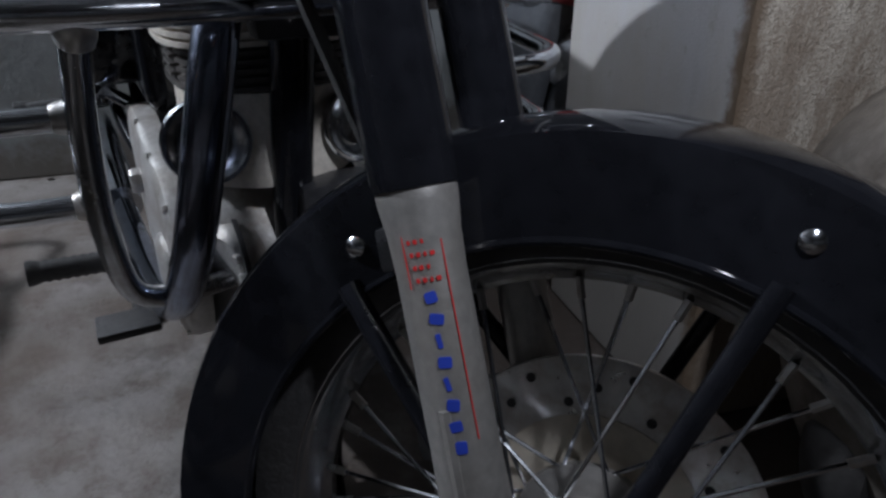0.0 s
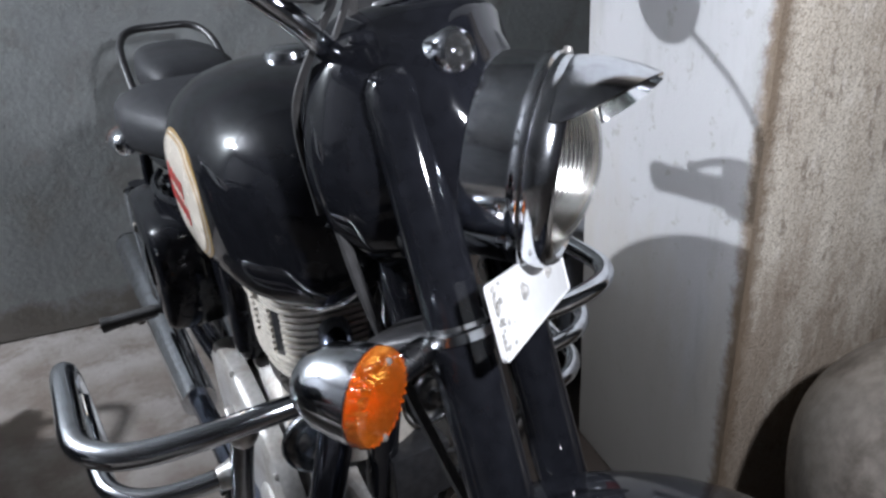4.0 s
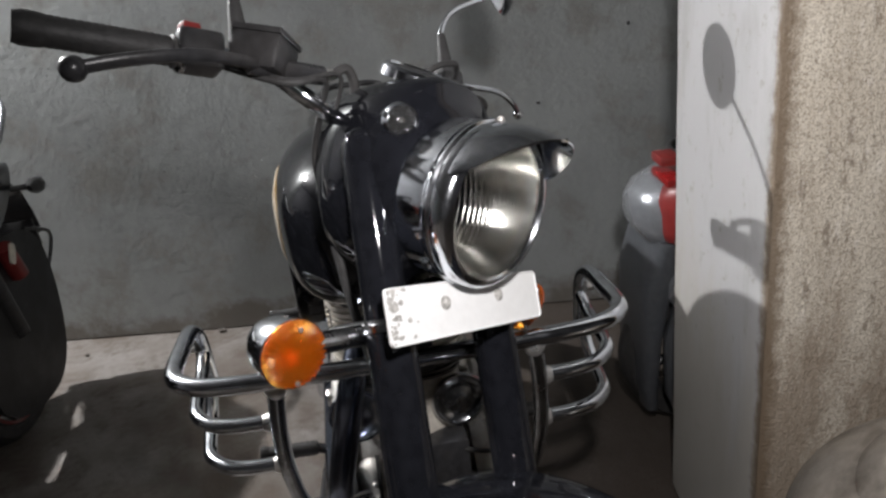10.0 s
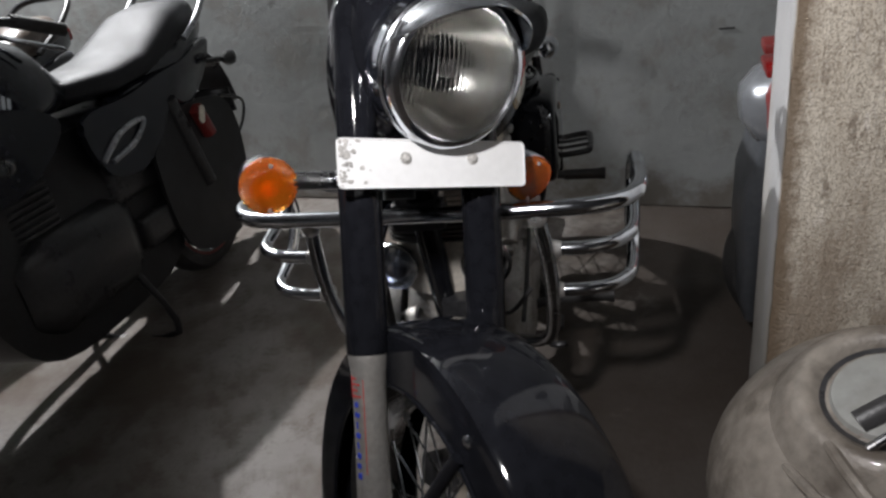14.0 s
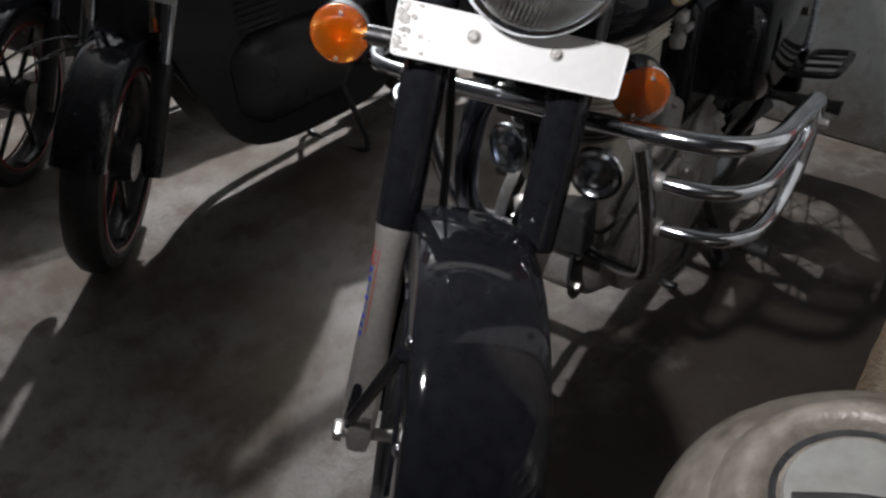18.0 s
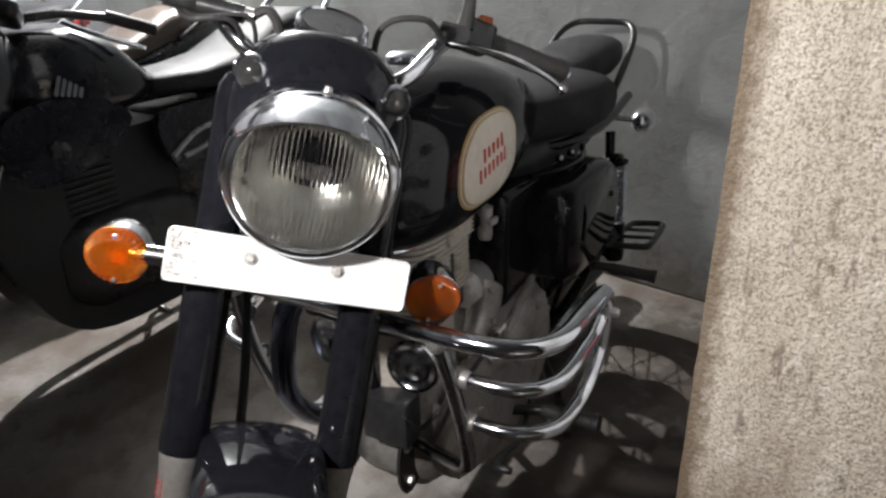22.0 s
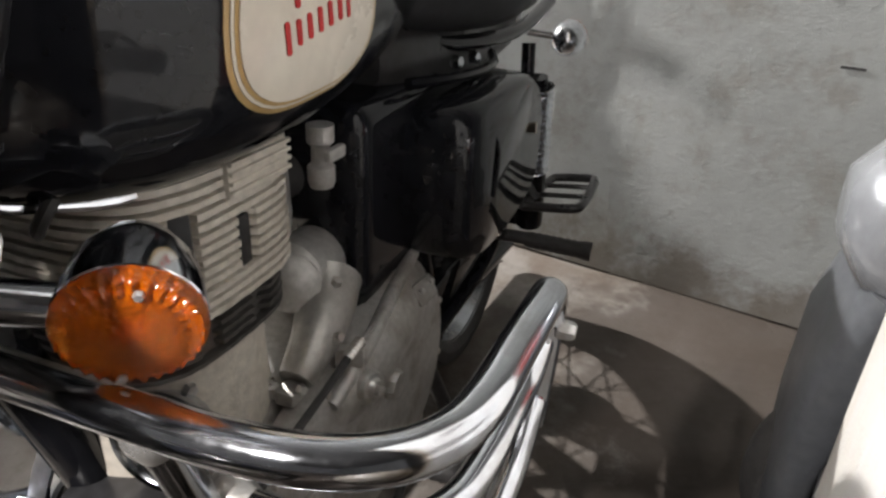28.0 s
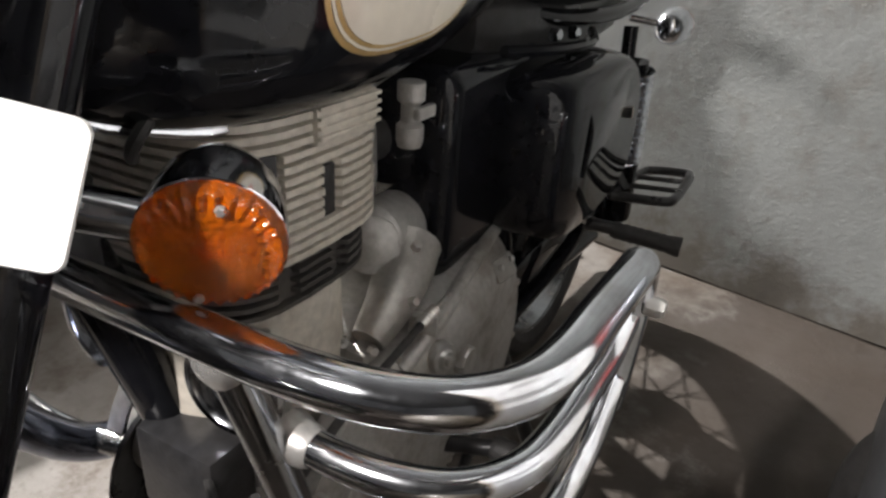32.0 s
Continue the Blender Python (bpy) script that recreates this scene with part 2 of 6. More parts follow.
# the mud tone also carries the shade beside the bike
FLOOR = ground_material("stained_and_shaded_concrete_floor", (0.21, 0.195, 0.18), (0.11, 0.088, 0.07), (0.095, 0.074, 0.058), mud_and_shade=(0.048, 0.036, 0.028))
# unseen walls and ceiling, coloured dark to cut bounce and reflections
UNSEEN_DARK = ground_material("unseen_wall_dark_grey", (0.11, 0.11, 0.115), (0.085, 0.085, 0.088), (0.06, 0.06, 0.06))
CEILING = ground_material("unseen_ceiling_dark_grey", (0.14, 0.14, 0.143), (0.11, 0.11, 0.11), (0.085, 0.085, 0.085))
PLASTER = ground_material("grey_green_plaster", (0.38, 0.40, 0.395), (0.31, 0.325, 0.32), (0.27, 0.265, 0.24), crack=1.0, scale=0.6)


def pillar_material():
    """Whitewash on the side towards the bikes, bare rough concrete on the other sides, with a ragged border at the corner."""
    m = bpy.data.materials.new("whitewash_and_bare_concrete")
    m.use_nodes = True
    n, l = m.node_tree.nodes, m.node_tree.links
    b = n["Principled BSDF"]
    tc, geo = n.new("ShaderNodeTexCoord"), n.new("ShaderNodeNewGeometry")
    pos, nor = n.new("ShaderNodeSeparateXYZ"), n.new("ShaderNodeSeparateXYZ")
    l.new(tc.outputs["Object"], pos.inputs[0])
    l.new(geo.outputs["True Normal"], nor.inputs[0])

    def noise_at(s, detail=8, rough=0.65):
        t = n.new("ShaderNodeTexNoise")
        t.inputs["Scale"].default_value, t.inputs["Detail"].default_value, t.inputs["Roughness"].default_value = s, detail, rough
        l.new(tc.outputs["Object"], t.inputs["Vector"])
        return t.outputs["Fac"]

    def ranged(v, a, c, lo=0.0, hi=1.0):
        r = n.new("ShaderNodeMapRange")
        r.inputs["From Min"].default_value, r.inputs["From Max"].default_value = a, c
        r.inputs["To Min"].default_value, r.inputs["To Max"].default_value = lo, hi
        l.new(v, r.inputs["Value"])
        return r.outputs["Result"]

    def op(kind, a, c):
        x = n.new("ShaderNodeMath")
        x.operation = kind
        for i, v in enumerate((a, c)):
            if isinstance(v, float):
                x.inputs[i].default_value = v
            else:
                l.new(v, x.inputs[i])
        return x.outputs[0]

    def mixed(f, a, c):
        x = n.new("ShaderNodeMix")
        x.data_type = "RGBA"
        l.new(f, x.inputs["Factor"])
        for sock, val in (("A", a), ("B", c)):
            if isinstance(val, tuple):
                x.inputs[sock].default_value = (*val, 1)
            else:
                l.new(val, x.inputs[sock])
        return x.outputs["Result"]

    def streak_at(s, detail=8, rough=0.68):
        mp = n.new("ShaderNodeMapping")
        mp.inputs["Scale"].default_value = (1, 1, 0.3)
        l.new(tc.outputs["Object"], mp.inputs["Vector"])
        t = n.new("ShaderNodeTexNoise")
        t.inputs["Scale"].default_value, t.inputs["Detail"].default_value, t.inputs["Roughness"].default_value = s, detail, rough
        l.new(mp.outputs["Vector"], t.inputs["Vector"])
        return t.outputs["Fac"]

    # bare concrete: grey-beige with runs, brown stains and small pits
    bare = mixed(ranged(streak_at(9), 0.40, 0.62), (0.64, 0.585, 0.49), (0.50, 0.44, 0.355))
    bare = mixed(ranged(streak_at(55), 0.56, 0.64, 0, 0.75), bare, (0.17, 0.13, 0.095))
    bare = mixed(ranged(streak_at(90), 0.57, 0.66, 0, 0.65), bare, (0.74, 0.69, 0.62))
    bare = mixed(ranged(noise_at(380, 3), 0.50, 0.57, 0, 0.62), bare, (0.19, 0.145, 0.105))
    bare = mixed(ranged(noise_at(210, 3), 0.55, 0.63, 0, 0.4), bare, (0.62, 0.57, 0.50))
    stain = ranged(op("ADD", op("MULTIPLY", pos.outputs["Z"], 0.30), streak_at(6, 10, 0.75)), 0.76, 0.62, 0, 0.72)
    bare = mixed(stain, bare, (0.22, 0.165, 0.115))
    # whitewash: scuffs, pinholes and rubbed grey patches
    paint = mixed(ranged(streak_at(7), 0.50, 0.66, 0, 0.7), (0.46, 0.46, 0.46), (0.34, 0.33, 0.315))
    paint = mixed(ranged(noise_at(38, 6), 0.60, 0.66, 0, 0.7), paint, (0.34, 0.32, 0.29))
    rub = ranged(op("ADD", op("MULTIPLY", pos.outputs["Z"], 0.35), streak_at(4)), 0.78, 0.62, 0, 0.75)
    paint = mixed(rub, paint, (0.43, 0.405, 0.36))
    # broken brown edge where the whitewash ends
    deep, wide = op("SUBTRACT", pos.outputs["Y"], 0.617), op("SUBTRACT", pos.outputs["X"], 0.571)
    edge = op("ADD", deep, op("MULTIPLY", noise_at(34), 0.05))
    mask = op("MULTIPLY", ranged(nor.outputs["X"], -0.4, -0.7), ranged(edge, 0.030, 0.046))
    wall = mixed(mask, bare, paint)
    near = op("ADD", op("ADD", wide, deep), op("MULTIPLY", noise_at(45, 9, 0.75), 0.055))
    wall = mixed(ranged(near, 0.058, 0.040, 0, 0.85), wall, (0.15, 0.105, 0.065))
    l.new(wall, b.inputs["Base Color"])
    b.inputs["Roughness"].default_value = 0.85
    bp = n.new("ShaderNodeBump")
    bp.inputs["Distance"].default_value = 0.010
    l.new(ranged(mask, 0, 1, 0.6, 0.2), bp.inputs["Strength"])
    l.new(op("ADD", streak_at(60, 6), op("MULTIPLY", noise_at(200, 4), 0.9)), bp.inputs["Height"])
    l.new(bp.outputs["Normal"], b.inputs["Normal"])
    return m


PILLAR = pillar_material()

# ---- shapes ----
V = Vector


def part(name, bm, mat, parent=None, label="", m=None, angle=38, kind=""):
    """Links a bmesh as one mesh object under a thing or a part."""
    if m is not None:
        bm.transform(m)
        if m.determinant() < 0:
            bmesh.ops.reverse_faces(bm, faces=bm.faces)
    me = bpy.data.meshes.new(name)
    bm.to_mesh(me)
    bm.free()
    me.materials.append(mat)
    me.polygons.foreach_set("use_smooth", [True] * len(me.polygons))
    me.set_sharp_from_angle(angle=radians(angle))
    ob = new(name, me)
    ob.parent = parent
    return tagged(ob, label, kind=kind)


def along(points, sub=6, closed=False):
    """A smooth line through points."""
    pts = [V(p) for p in points]
    if sub <= 1 or len(pts) < 3:
        return pts
    out = []
    n = len(pts)
    for i in range(n if closed else n - 1):
        if closed:
            a, b, c, d = pts[i - 1], pts[i], pts[(i + 1) % n], pts[(i + 2) % n]
        else:
            a, b, c, d = pts[max(i - 1, 0)], pts[i], pts[i + 1], pts[min(i + 2, n - 1)]
        for k in range(sub):
            t = k / sub
            out.append(0.5 * ((2 * b) + (c - a) * t + (2 * a - 5 * b + 4 * c - d) * t * t + (3 * b - a - 3 * c + d) * t ** 3))
    if not closed:
        out.append(pts[-1])
    return out


def tube(points, r, n=12, sub=6, closed=False, flat=1.0):
    """A round bar along a smooth line; r is a radius or one radius at each end."""
    line = along(points, sub, closed)
    bm = bmesh.new()
    rings, up = [], None
    for i, p in enumerate(line):
        a = line[i - 1] if (i or closed) else p
        b = line[(i + 1) % len(line)] if (i < len(line) - 1 or closed) else p
        t = (b - a).normalized()
        up = t.orthogonal().normalized() if up is None else (up - t * up.dot(t)).normalized()
        side = t.cross(up)
        k = i / max(1, len(line) - 1)
        rad = r if isinstance(r, (int, float)) else r[0] + (r[1] - r[0]) * k
        rings.append([bm.verts.new(p + rad * (math.cos(2 * math.pi * j / n) * up + flat * math.sin(2 * math.pi * j / n) * side)) for j in range(n)])
    for i in range(len(rings) if closed else len(rings) - 1):
        a, b = rings[i], rings[(i + 1) % len(rings)]
        for j in range(n):
            bm.faces.new((a[j], a[(j + 1) % n], b[(j + 1) % n], b[j]))
    if not closed:
        bm.faces.new(rings[0][::-1])
        bm.faces.new(rings[-1])
    return bm


def lathe(profile, n=32, arc=360, squash=1.0):
    """A turned shape round z from (radius, height) pairs."""
    bm = bmesh.new()
    full = arc == 360
    cols = []
    for j in range(n if full else n + 1):
        t = radians(arc) * j / n
        cols.append([bm.verts.new((r * math.cos(t), r * squash * math.sin(t), z)) for r, z in profile])
    for j in range(n):
        a, b = cols[j], cols[(j + 1) % len(cols)]
        for i in range(len(profile) - 1):
            bm.faces.new((a[i], b[i], b[i + 1], a[i + 1]))
    bmesh.ops.remove_doubles(bm, verts=bm.verts, dist=1e-6)
    bmesh.ops.recalc_face_normals(bm, faces=bm.faces)
    return bm


def rbox(sx, sy, sz, bevel=0.004, seg=2):
    bm = bmesh.new()
    bmesh.ops.create_cube(bm, size=1)
    bmesh.ops.scale(bm, vec=(sx, sy, sz), verts=bm.verts)
    if bevel:
        bmesh.ops.bevel(bm, geom=bm.edges[:], offset=bevel, segments=seg, profile=0.6, affect="EDGES")
    return bm


def ball(r, u=20, v=12, sz=1.0):
    bm = bmesh.new()
    bmesh.ops.create_uvsphere(bm, u_segments=u, v_segments=v, radius=r)
    bmesh.ops.scale(bm, vec=(1, 1, sz), verts=bm.verts)
    return bm


def loft(rings, closed_ends=True):
    bm = bmesh.new()
    vs = [[bm.verts.new(p) for p in ring] for ring in rings]
    n = len(vs[0])
    for a, b in zip(vs, vs[1:]):
        for j in range(n):
            bm.faces.new((a[j], a[(j + 1) % n], b[(j + 1) % n], b[j]))
    if closed_ends:
        bm.faces.new(vs[0][::-1])
        bm.faces.new(vs[-1])
    bmesh.ops.recalc_face_normals(bm, faces=bm.faces)
    return bm


def outline_slab(points, thick, bevel=0.0015):
    """A flat plate of that outline in xy, with its back at z 0."""
    bm = bmesh.new()
    f = bm.faces.new([bm.verts.new((x, y, 0)) for x, y in points])
    up = bmesh.ops.extrude_face_region(bm, geom=[f])
    bmesh.ops.translate(bm, vec=(0, 0, thick), verts=[e for e in up["geom"] if isinstance(e, bmesh.types.BMVert)])
    bmesh.ops.recalc_face_normals(bm, faces=bm.faces)
    return bm


def rounded_rect(w, h, r, n=5):
    out = []
    for cx, cy, a in ((w / 2 - r, h / 2 - r, 0), (-w / 2 + r, h / 2 - r, 90), (-w / 2 + r, -h / 2 + r, 180), (w / 2 - r, -h / 2 + r, 270)):
        out += [(cx + r * math.cos(radians(a + 90 * k / n)), cy + r * math.sin(radians(a + 90 * k / n))) for k in range(n + 1)]
    return out


def to(o, d, up=None):
    """A frame at o whose z runs along d (and whose y leans to up)."""
    z = V(d).normalized()
    y = V(up) if up is not None else z.orthogonal()
    x = y.cross(z).normalized()
    y = z.cross(x)
    return Matrix.Translation(o) @ Matrix((x, y, z)).transposed().to_4x4()


def superring(centre, half_w, half_h, n=28, power=2.6, x=0.0, low_power=None):
    """A rounded section in the yz plane."""
    out = []
    for j in range(n):
        t = 2 * math.pi * j / n
        c, s = math.cos(t), math.sin(t)
        p = power if s >= 0 or low_power is None else low_power
        out.append(V((x, centre[0] + half_w * math.copysign(abs(c) ** (2 / p), c), centre[1] + half_h * math.copysign(abs(s) ** (2 / p), s))))
    return out


def thing(name, m, label, category, group=""):
    ob = new(name)
    ob.matrix_world = m
    return tagged(ob, label, category, group)


def bolt_bm(r=0.006, h=0.004):
    return lathe([(0, h), (r * 0.8, h), (r, h * 0.6), (r, 0)], 6)


# ---- setting ----
def wall_panel(name, sx, sy, sz, at, mat, label):
    bm = rbox(sx, sy, sz, 0)
    ob = part(name, bm, mat, None, label, Matrix.Translation(at), kind="structure")
    return ob


def build_setting():
    bm = bmesh.new()
    bmesh.ops.create_grid(bm, x_segments=120, y_segments=120, size=1)
    bmesh.ops.scale(bm, vec=(4.2, 4.3, 1), verts=bm.verts)
    bmesh.ops.translate(bm, vec=(0, -2.0, 0), verts=bm.verts)
    for v in bm.verts:
        v.co.z = 0.004 * noise.noise(v.co * 2.3) + 0.002 * noise.noise(v.co * 9)
    part("floor", bm, FLOOR, None, "old stained grey concrete floor with damp patches, brown mud and painted shade", Matrix.Translation((0, 0, -0.006)), kind="structure")
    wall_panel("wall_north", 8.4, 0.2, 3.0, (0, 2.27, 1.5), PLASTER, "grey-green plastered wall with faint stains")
    # added out of view to close the room; dark to hold back bounce
    wall_panel("wall_south", 8.4, 0.2, 3.0, (0, -6.2, 1.5), UNSEEN_DARK, "plain unseen wall, dark grey to limit bounced light")
    wall_panel("wall_west", 0.2, 8.3, 3.0, (-4.1, -1.98, 1.5), UNSEEN_DARK, "plain unseen wall, dark grey to limit bounced light")
    wall_panel("wall_east", 0.2, 8.3, 3.0, (4.1, -1.98, 1.5), UNSEEN_DARK, "plain unseen wall, dark grey to limit bounced light")
    wall_panel("ceiling", 8.4, 8.7, 0.15, (0, -1.97, 3.08), CEILING, "plain unseen ceiling, dark grey to limit bounced light")
    # pillar
    w, d, h, k = 0.42, 0.45, 3.0, 24
    rings = []
    ring = [(i / k * w, 0) for i in range(k)] + [(w, i / k * d) for i in range(k)] + [(w - i / k * w, d) for i in range(k)] + [(0, d - i / k * d) for i in range(k)]
    for j in range(121):
        z = h * j / 120
        row = []
        for x, y in ring:
            p = V((x, y, z))
            corner = max(0, 1 - (x + y) / 0.05)
            push = 0.0012 * noise.noise(p * 9) + corner * (0.0025 + 0.0015 * noise.noise(p * 45))
            row.append(V((x + push * (1 if x < w / 2 else -1), y + push * (1 if y < d / 2 else -1), z)))
        rings.append(row)
    part("pillar", loft(rings), PILLAR, None, "square concrete pillar with one whitewashed side and rough bare sides", Matrix.Translation((0.571, 0.617, 0)), angle=60, kind="structure")
    # crumbled mortar along the foot of the wall
    rng = random.Random(4)
    for i in range(14):
        x = -2.6 + 2.5 * rng.random()
        s = rng.uniform(0.008, 0.022)
        bm = bmesh.new()
        bmesh.ops.create_icosphere(bm, subdivisions=2, radius=s)
        for v in bm.verts:
            v.co *= 1 + 0.35 * noise.noise(v.co * 60 + V((i, 0, 0)))
            v.co.z *= 0.28
        ob = part("mortar_lump", bm, FLOOR, None, "small crumbled lump of mortar at the foot of the wall", Matrix.Translation((0, 0, s * 0.2)))
        ob.location = (x, 2.15 - rng.random() ** 2 * 0.16, 0.0)
        tagged(ob, category="rubble", group="mortar crumbs along the wall")


build_setting()

# ---- the black classic motorcycle ----
HEADING, STEER, RAKE = -79.04, 42.48, 23.39
BIKE_AT = (0.030, 0.660)
RK = radians(RAKE)
# the fork's frame: x ahead of the fork, y to the rider's left, z up along the steering axis
FORK = Matrix.Translation((0.230, 0, 0.55)) @ Matrix(((math.cos(RK), 0, -math.sin(RK)), (0, 1, 0), (math.sin(RK), 0, math.cos(RK)))).to_4x4() @ Matrix.Rotation(radians(STEER), 4, "Z")
WHEEL = V((0.11, 0, -0.33))


def spoked_wheel(parent, m, rim_r, tyre_r, tyre_w, hub, spokes=36):
    """A wheel round its own y axis, at m."""
    turn = m @ Matrix.Rotation(radians(-90), 4, "X")
    w = tyre_w / 2
    prof = [(rim_r - 0.004, -w * 0.72), (rim_r + 0.018, -w), (tyre_r - 0.02, -w * 0.95), (tyre_r - 0.006, -w * 0.6), (tyre_r, -w * 0.2), (tyre_r, w * 0.2), (tyre_r - 0.006, w * 0.6), (tyre_r - 0.02, w * 0.95), (rim_r + 0.018, w), (rim_r - 0.004, w * 0.72)]
    wheel = part("wheel", lathe([(rim_r + 0.006, -w * 0.62), (rim_r + 0.008, -w * 0.74), (rim_r, -w * 0.78), (rim_r - 0.008, -w * 0.6), (rim_r - 0.012, -w * 0.3), (rim_r - 0.020, -w * 0.1), (rim_r - 0.020, w * 0.1), (rim_r - 0.012, w * 0.3), (rim_r - 0.008, w * 0.6), (rim_r, w * 0.78), (rim_r + 0.008, w * 0.74), (rim_r + 0.006, w * 0.62), (rim_r - 0.004, 0), (rim_r + 0.006, -w * 0.62)], 72), OLDCHROME, parent, "chromed wire wheel rim", turn)
    part("tyre", lathe(prof, 72), RUBBER, wheel, "dusty black rubber tyre", turn)
    hw, hr = hub
    hubpart = part("hub", lathe([(0, -hw - 0.012), (0.014, -hw - 0.012), (0.02, -hw), (hr, -hw), (hr, -hw + 0.008), (hr * 0.62, -hw + 0.016), (hr * 0.62, hw - 0.016), (hr, hw - 0.008), (hr, hw), (0.02, hw), (0.014, hw + 0.012), (0, hw + 0.012)], 32), ALLOY, wheel, "grey alloy wheel hub", turn)
    for i in range(spokes):
        side = 1 if i % 2 else -1
        a = 2 * math.pi * i / spokes
        lean = radians(34) * (1 if (i // 2) % 2 else -1)
        rim = V(((rim_r - 0.018) * math.cos(a), 0.006 * side, (rim_r - 0.018) * math.sin(a)))
        foot = V((hr * 0.86 * math.cos(a + lean), (hw - 0.004) * side, hr * 0.86 * math.sin(a + lean)))
        part("spoke", tube([foot, rim], 0.0019, 6, 1), CHROME, wheel, "", m)
        part("spoke_nipple", tube([rim + (foot - rim).normalized() * 0.016, rim], 0.0034, 6, 1), STEEL, wheel, "", m)
    return wheel


def fender(parent, m, name, r, half_w, skirt, start, end, mat, n=40, label=""):
    """A domed mudguard round the wheel's axis, with sides that reach in to the radius skirt."""
    def ring(t, grow):
        out = []
        for k in range(21):
            s = -1 + k / 10
            a = abs(s)
            if a > 0.55:
                rad = skirt + (r - 0.018 - skirt) * (1 - a) / 0.45
                y = half_w * (1 - 0.02 * (a - 0.55))
            else:
                y = half_w * math.sin(a / 0.55 * math.pi / 2)
                rad = r - 0.018 + 0.018 * math.cos(a / 0.55 * math.pi / 2)
            out.append(V(((rad + grow) * math.cos(t), math.copysign(y + grow * (a > 0.5), s), (rad + grow) * math.sin(t))))
        return out
    bm = bmesh.new()
    rows_o, rows_i = [], []
    for i in range(n + 1):
        t = radians(start + (end - start) * i / n)
        rows_o.append([bm.verts.new(p) for p in ring(t, 0)])
        rows_i.append([bm.verts.new(p) for p in ring(t, -0.002)])
    for rows, flip in ((rows_o, 1), (rows_i, 0)):
        for a, b in zip(rows, rows[1:]):
            for k in range(20):
                q = (a[k], a[k + 1], b[k + 1], b[k])
                bm.faces.new(q if flip else q[::-1])
    for a, b in ((rows_o[0], rows_i[0]), (rows_o[-1], rows_i[-1])):
        for k in range(20):
            bm.faces.new((a[k], a[k + 1], b[k + 1], b[k]))
    for k in (0, 20):
        for i in range(n):
            bm.faces.new((rows_o[i][k], rows_o[i + 1][k], rows_i[i + 1][k], rows_i[i][k]))
    bmesh.ops.recalc_face_normals(bm, faces=bm.faces)
    ob = part(name, bm, mat, parent, label, m)
    # rolled bead along the rim of the mudguard
    for s in (-1, 1):
        line = [V((skirt * math.cos(radians(start + (end - start) * i / n)), s * half_w * 0.992, skirt * math.sin(radians(start + (end - start) * i / n)))) for i in range(n + 1)]
        part("bead", tube(line, 0.0032, 8, 1), mat, ob, "", m)
    return ob


TANK = ((0.100, 0.045, 0.765, 0.850), (0.085, 0.080, 0.742, 0.890), (0.055, 0.112, 0.724, 0.922), (0.0, 0.143, 0.711, 0.945), (-0.08, 0.160, 0.708, 0.962), (-0.17, 0.163, 0.716, 0.967), (-0.26, 0.155, 0.730, 0.960), (-0.35, 0.138, 0.748, 0.940), (-0.43, 0.115, 0.765, 0.915), (-0.49, 0.09, 0.78, 0.880), (-0.51, 0.06, 0.79, 0.86))


def tank_at(u):
    for a, b in zip(TANK, TANK[1:]):
        if b[0] <= u <= a[0]:
            k = (a[0] - u) / (a[0] - b[0])
            return [a[i] + (b[i] - a[i]) * k for i in (1, 2, 3)]
    return list(TANK[-1][1:])


def tank_side(u, z):
    hw, lo, hi = tank_at(u)
    c, h = (lo + hi) / 2, (hi - lo) / 2
    p = 2.5 if z >= c else 3.6
    return hw * max(0.0, 1 - min(1, abs((z - c) / h)) ** p) ** (1 / p)


def badge_patch(scale, lift, cu, cz, w, h):
    """A rounded shield that follows the tank's side; the rider's left."""
    bm = bmesh.new()
    n, rows = 40, 8
    centre = bm.verts.new((cu, tank_side(cu, cz) + lift, cz))
    prev = None
    for k in range(1, rows + 1):
        ring = []
        for j in range(n):
            t = 2 * math.pi * j / n
            c, s = math.cos(t), math.sin(t)
            x = math.copysign(abs(c) ** 0.72, c) * w * scale * k / rows * (1 - 0.10 * s)
            z = math.copysign(abs(s) ** 0.78, s) * h * scale * k / rows
            u, zz = cu + x, cz + z - 0.08 * x
            ring.append(bm.verts.new((u, tank_side(u, zz) + lift, zz)))
        for j in range(n):
            if prev is None:
                bm.faces.new((centre, ring[j], ring[(j + 1) % n]))
            else:
                bm.faces.new((prev[j], ring[j], ring[(j + 1) % n], prev[(j + 1) % n]))
        prev = ring
    low = [bm.verts.new((v.co.x, v.co.y - lift - 0.004, v.co.z)) for v in prev]
    for j in range(n):
        bm.faces.new((prev[j], low[j], low[(j + 1) % n], prev[(j + 1) % n]))
    bmesh.ops.recalc_face_normals(bm, faces=bm.faces)
    return bm


def side_mirror(s):
    return Matrix.Diagonal((1, s, 1, 1))


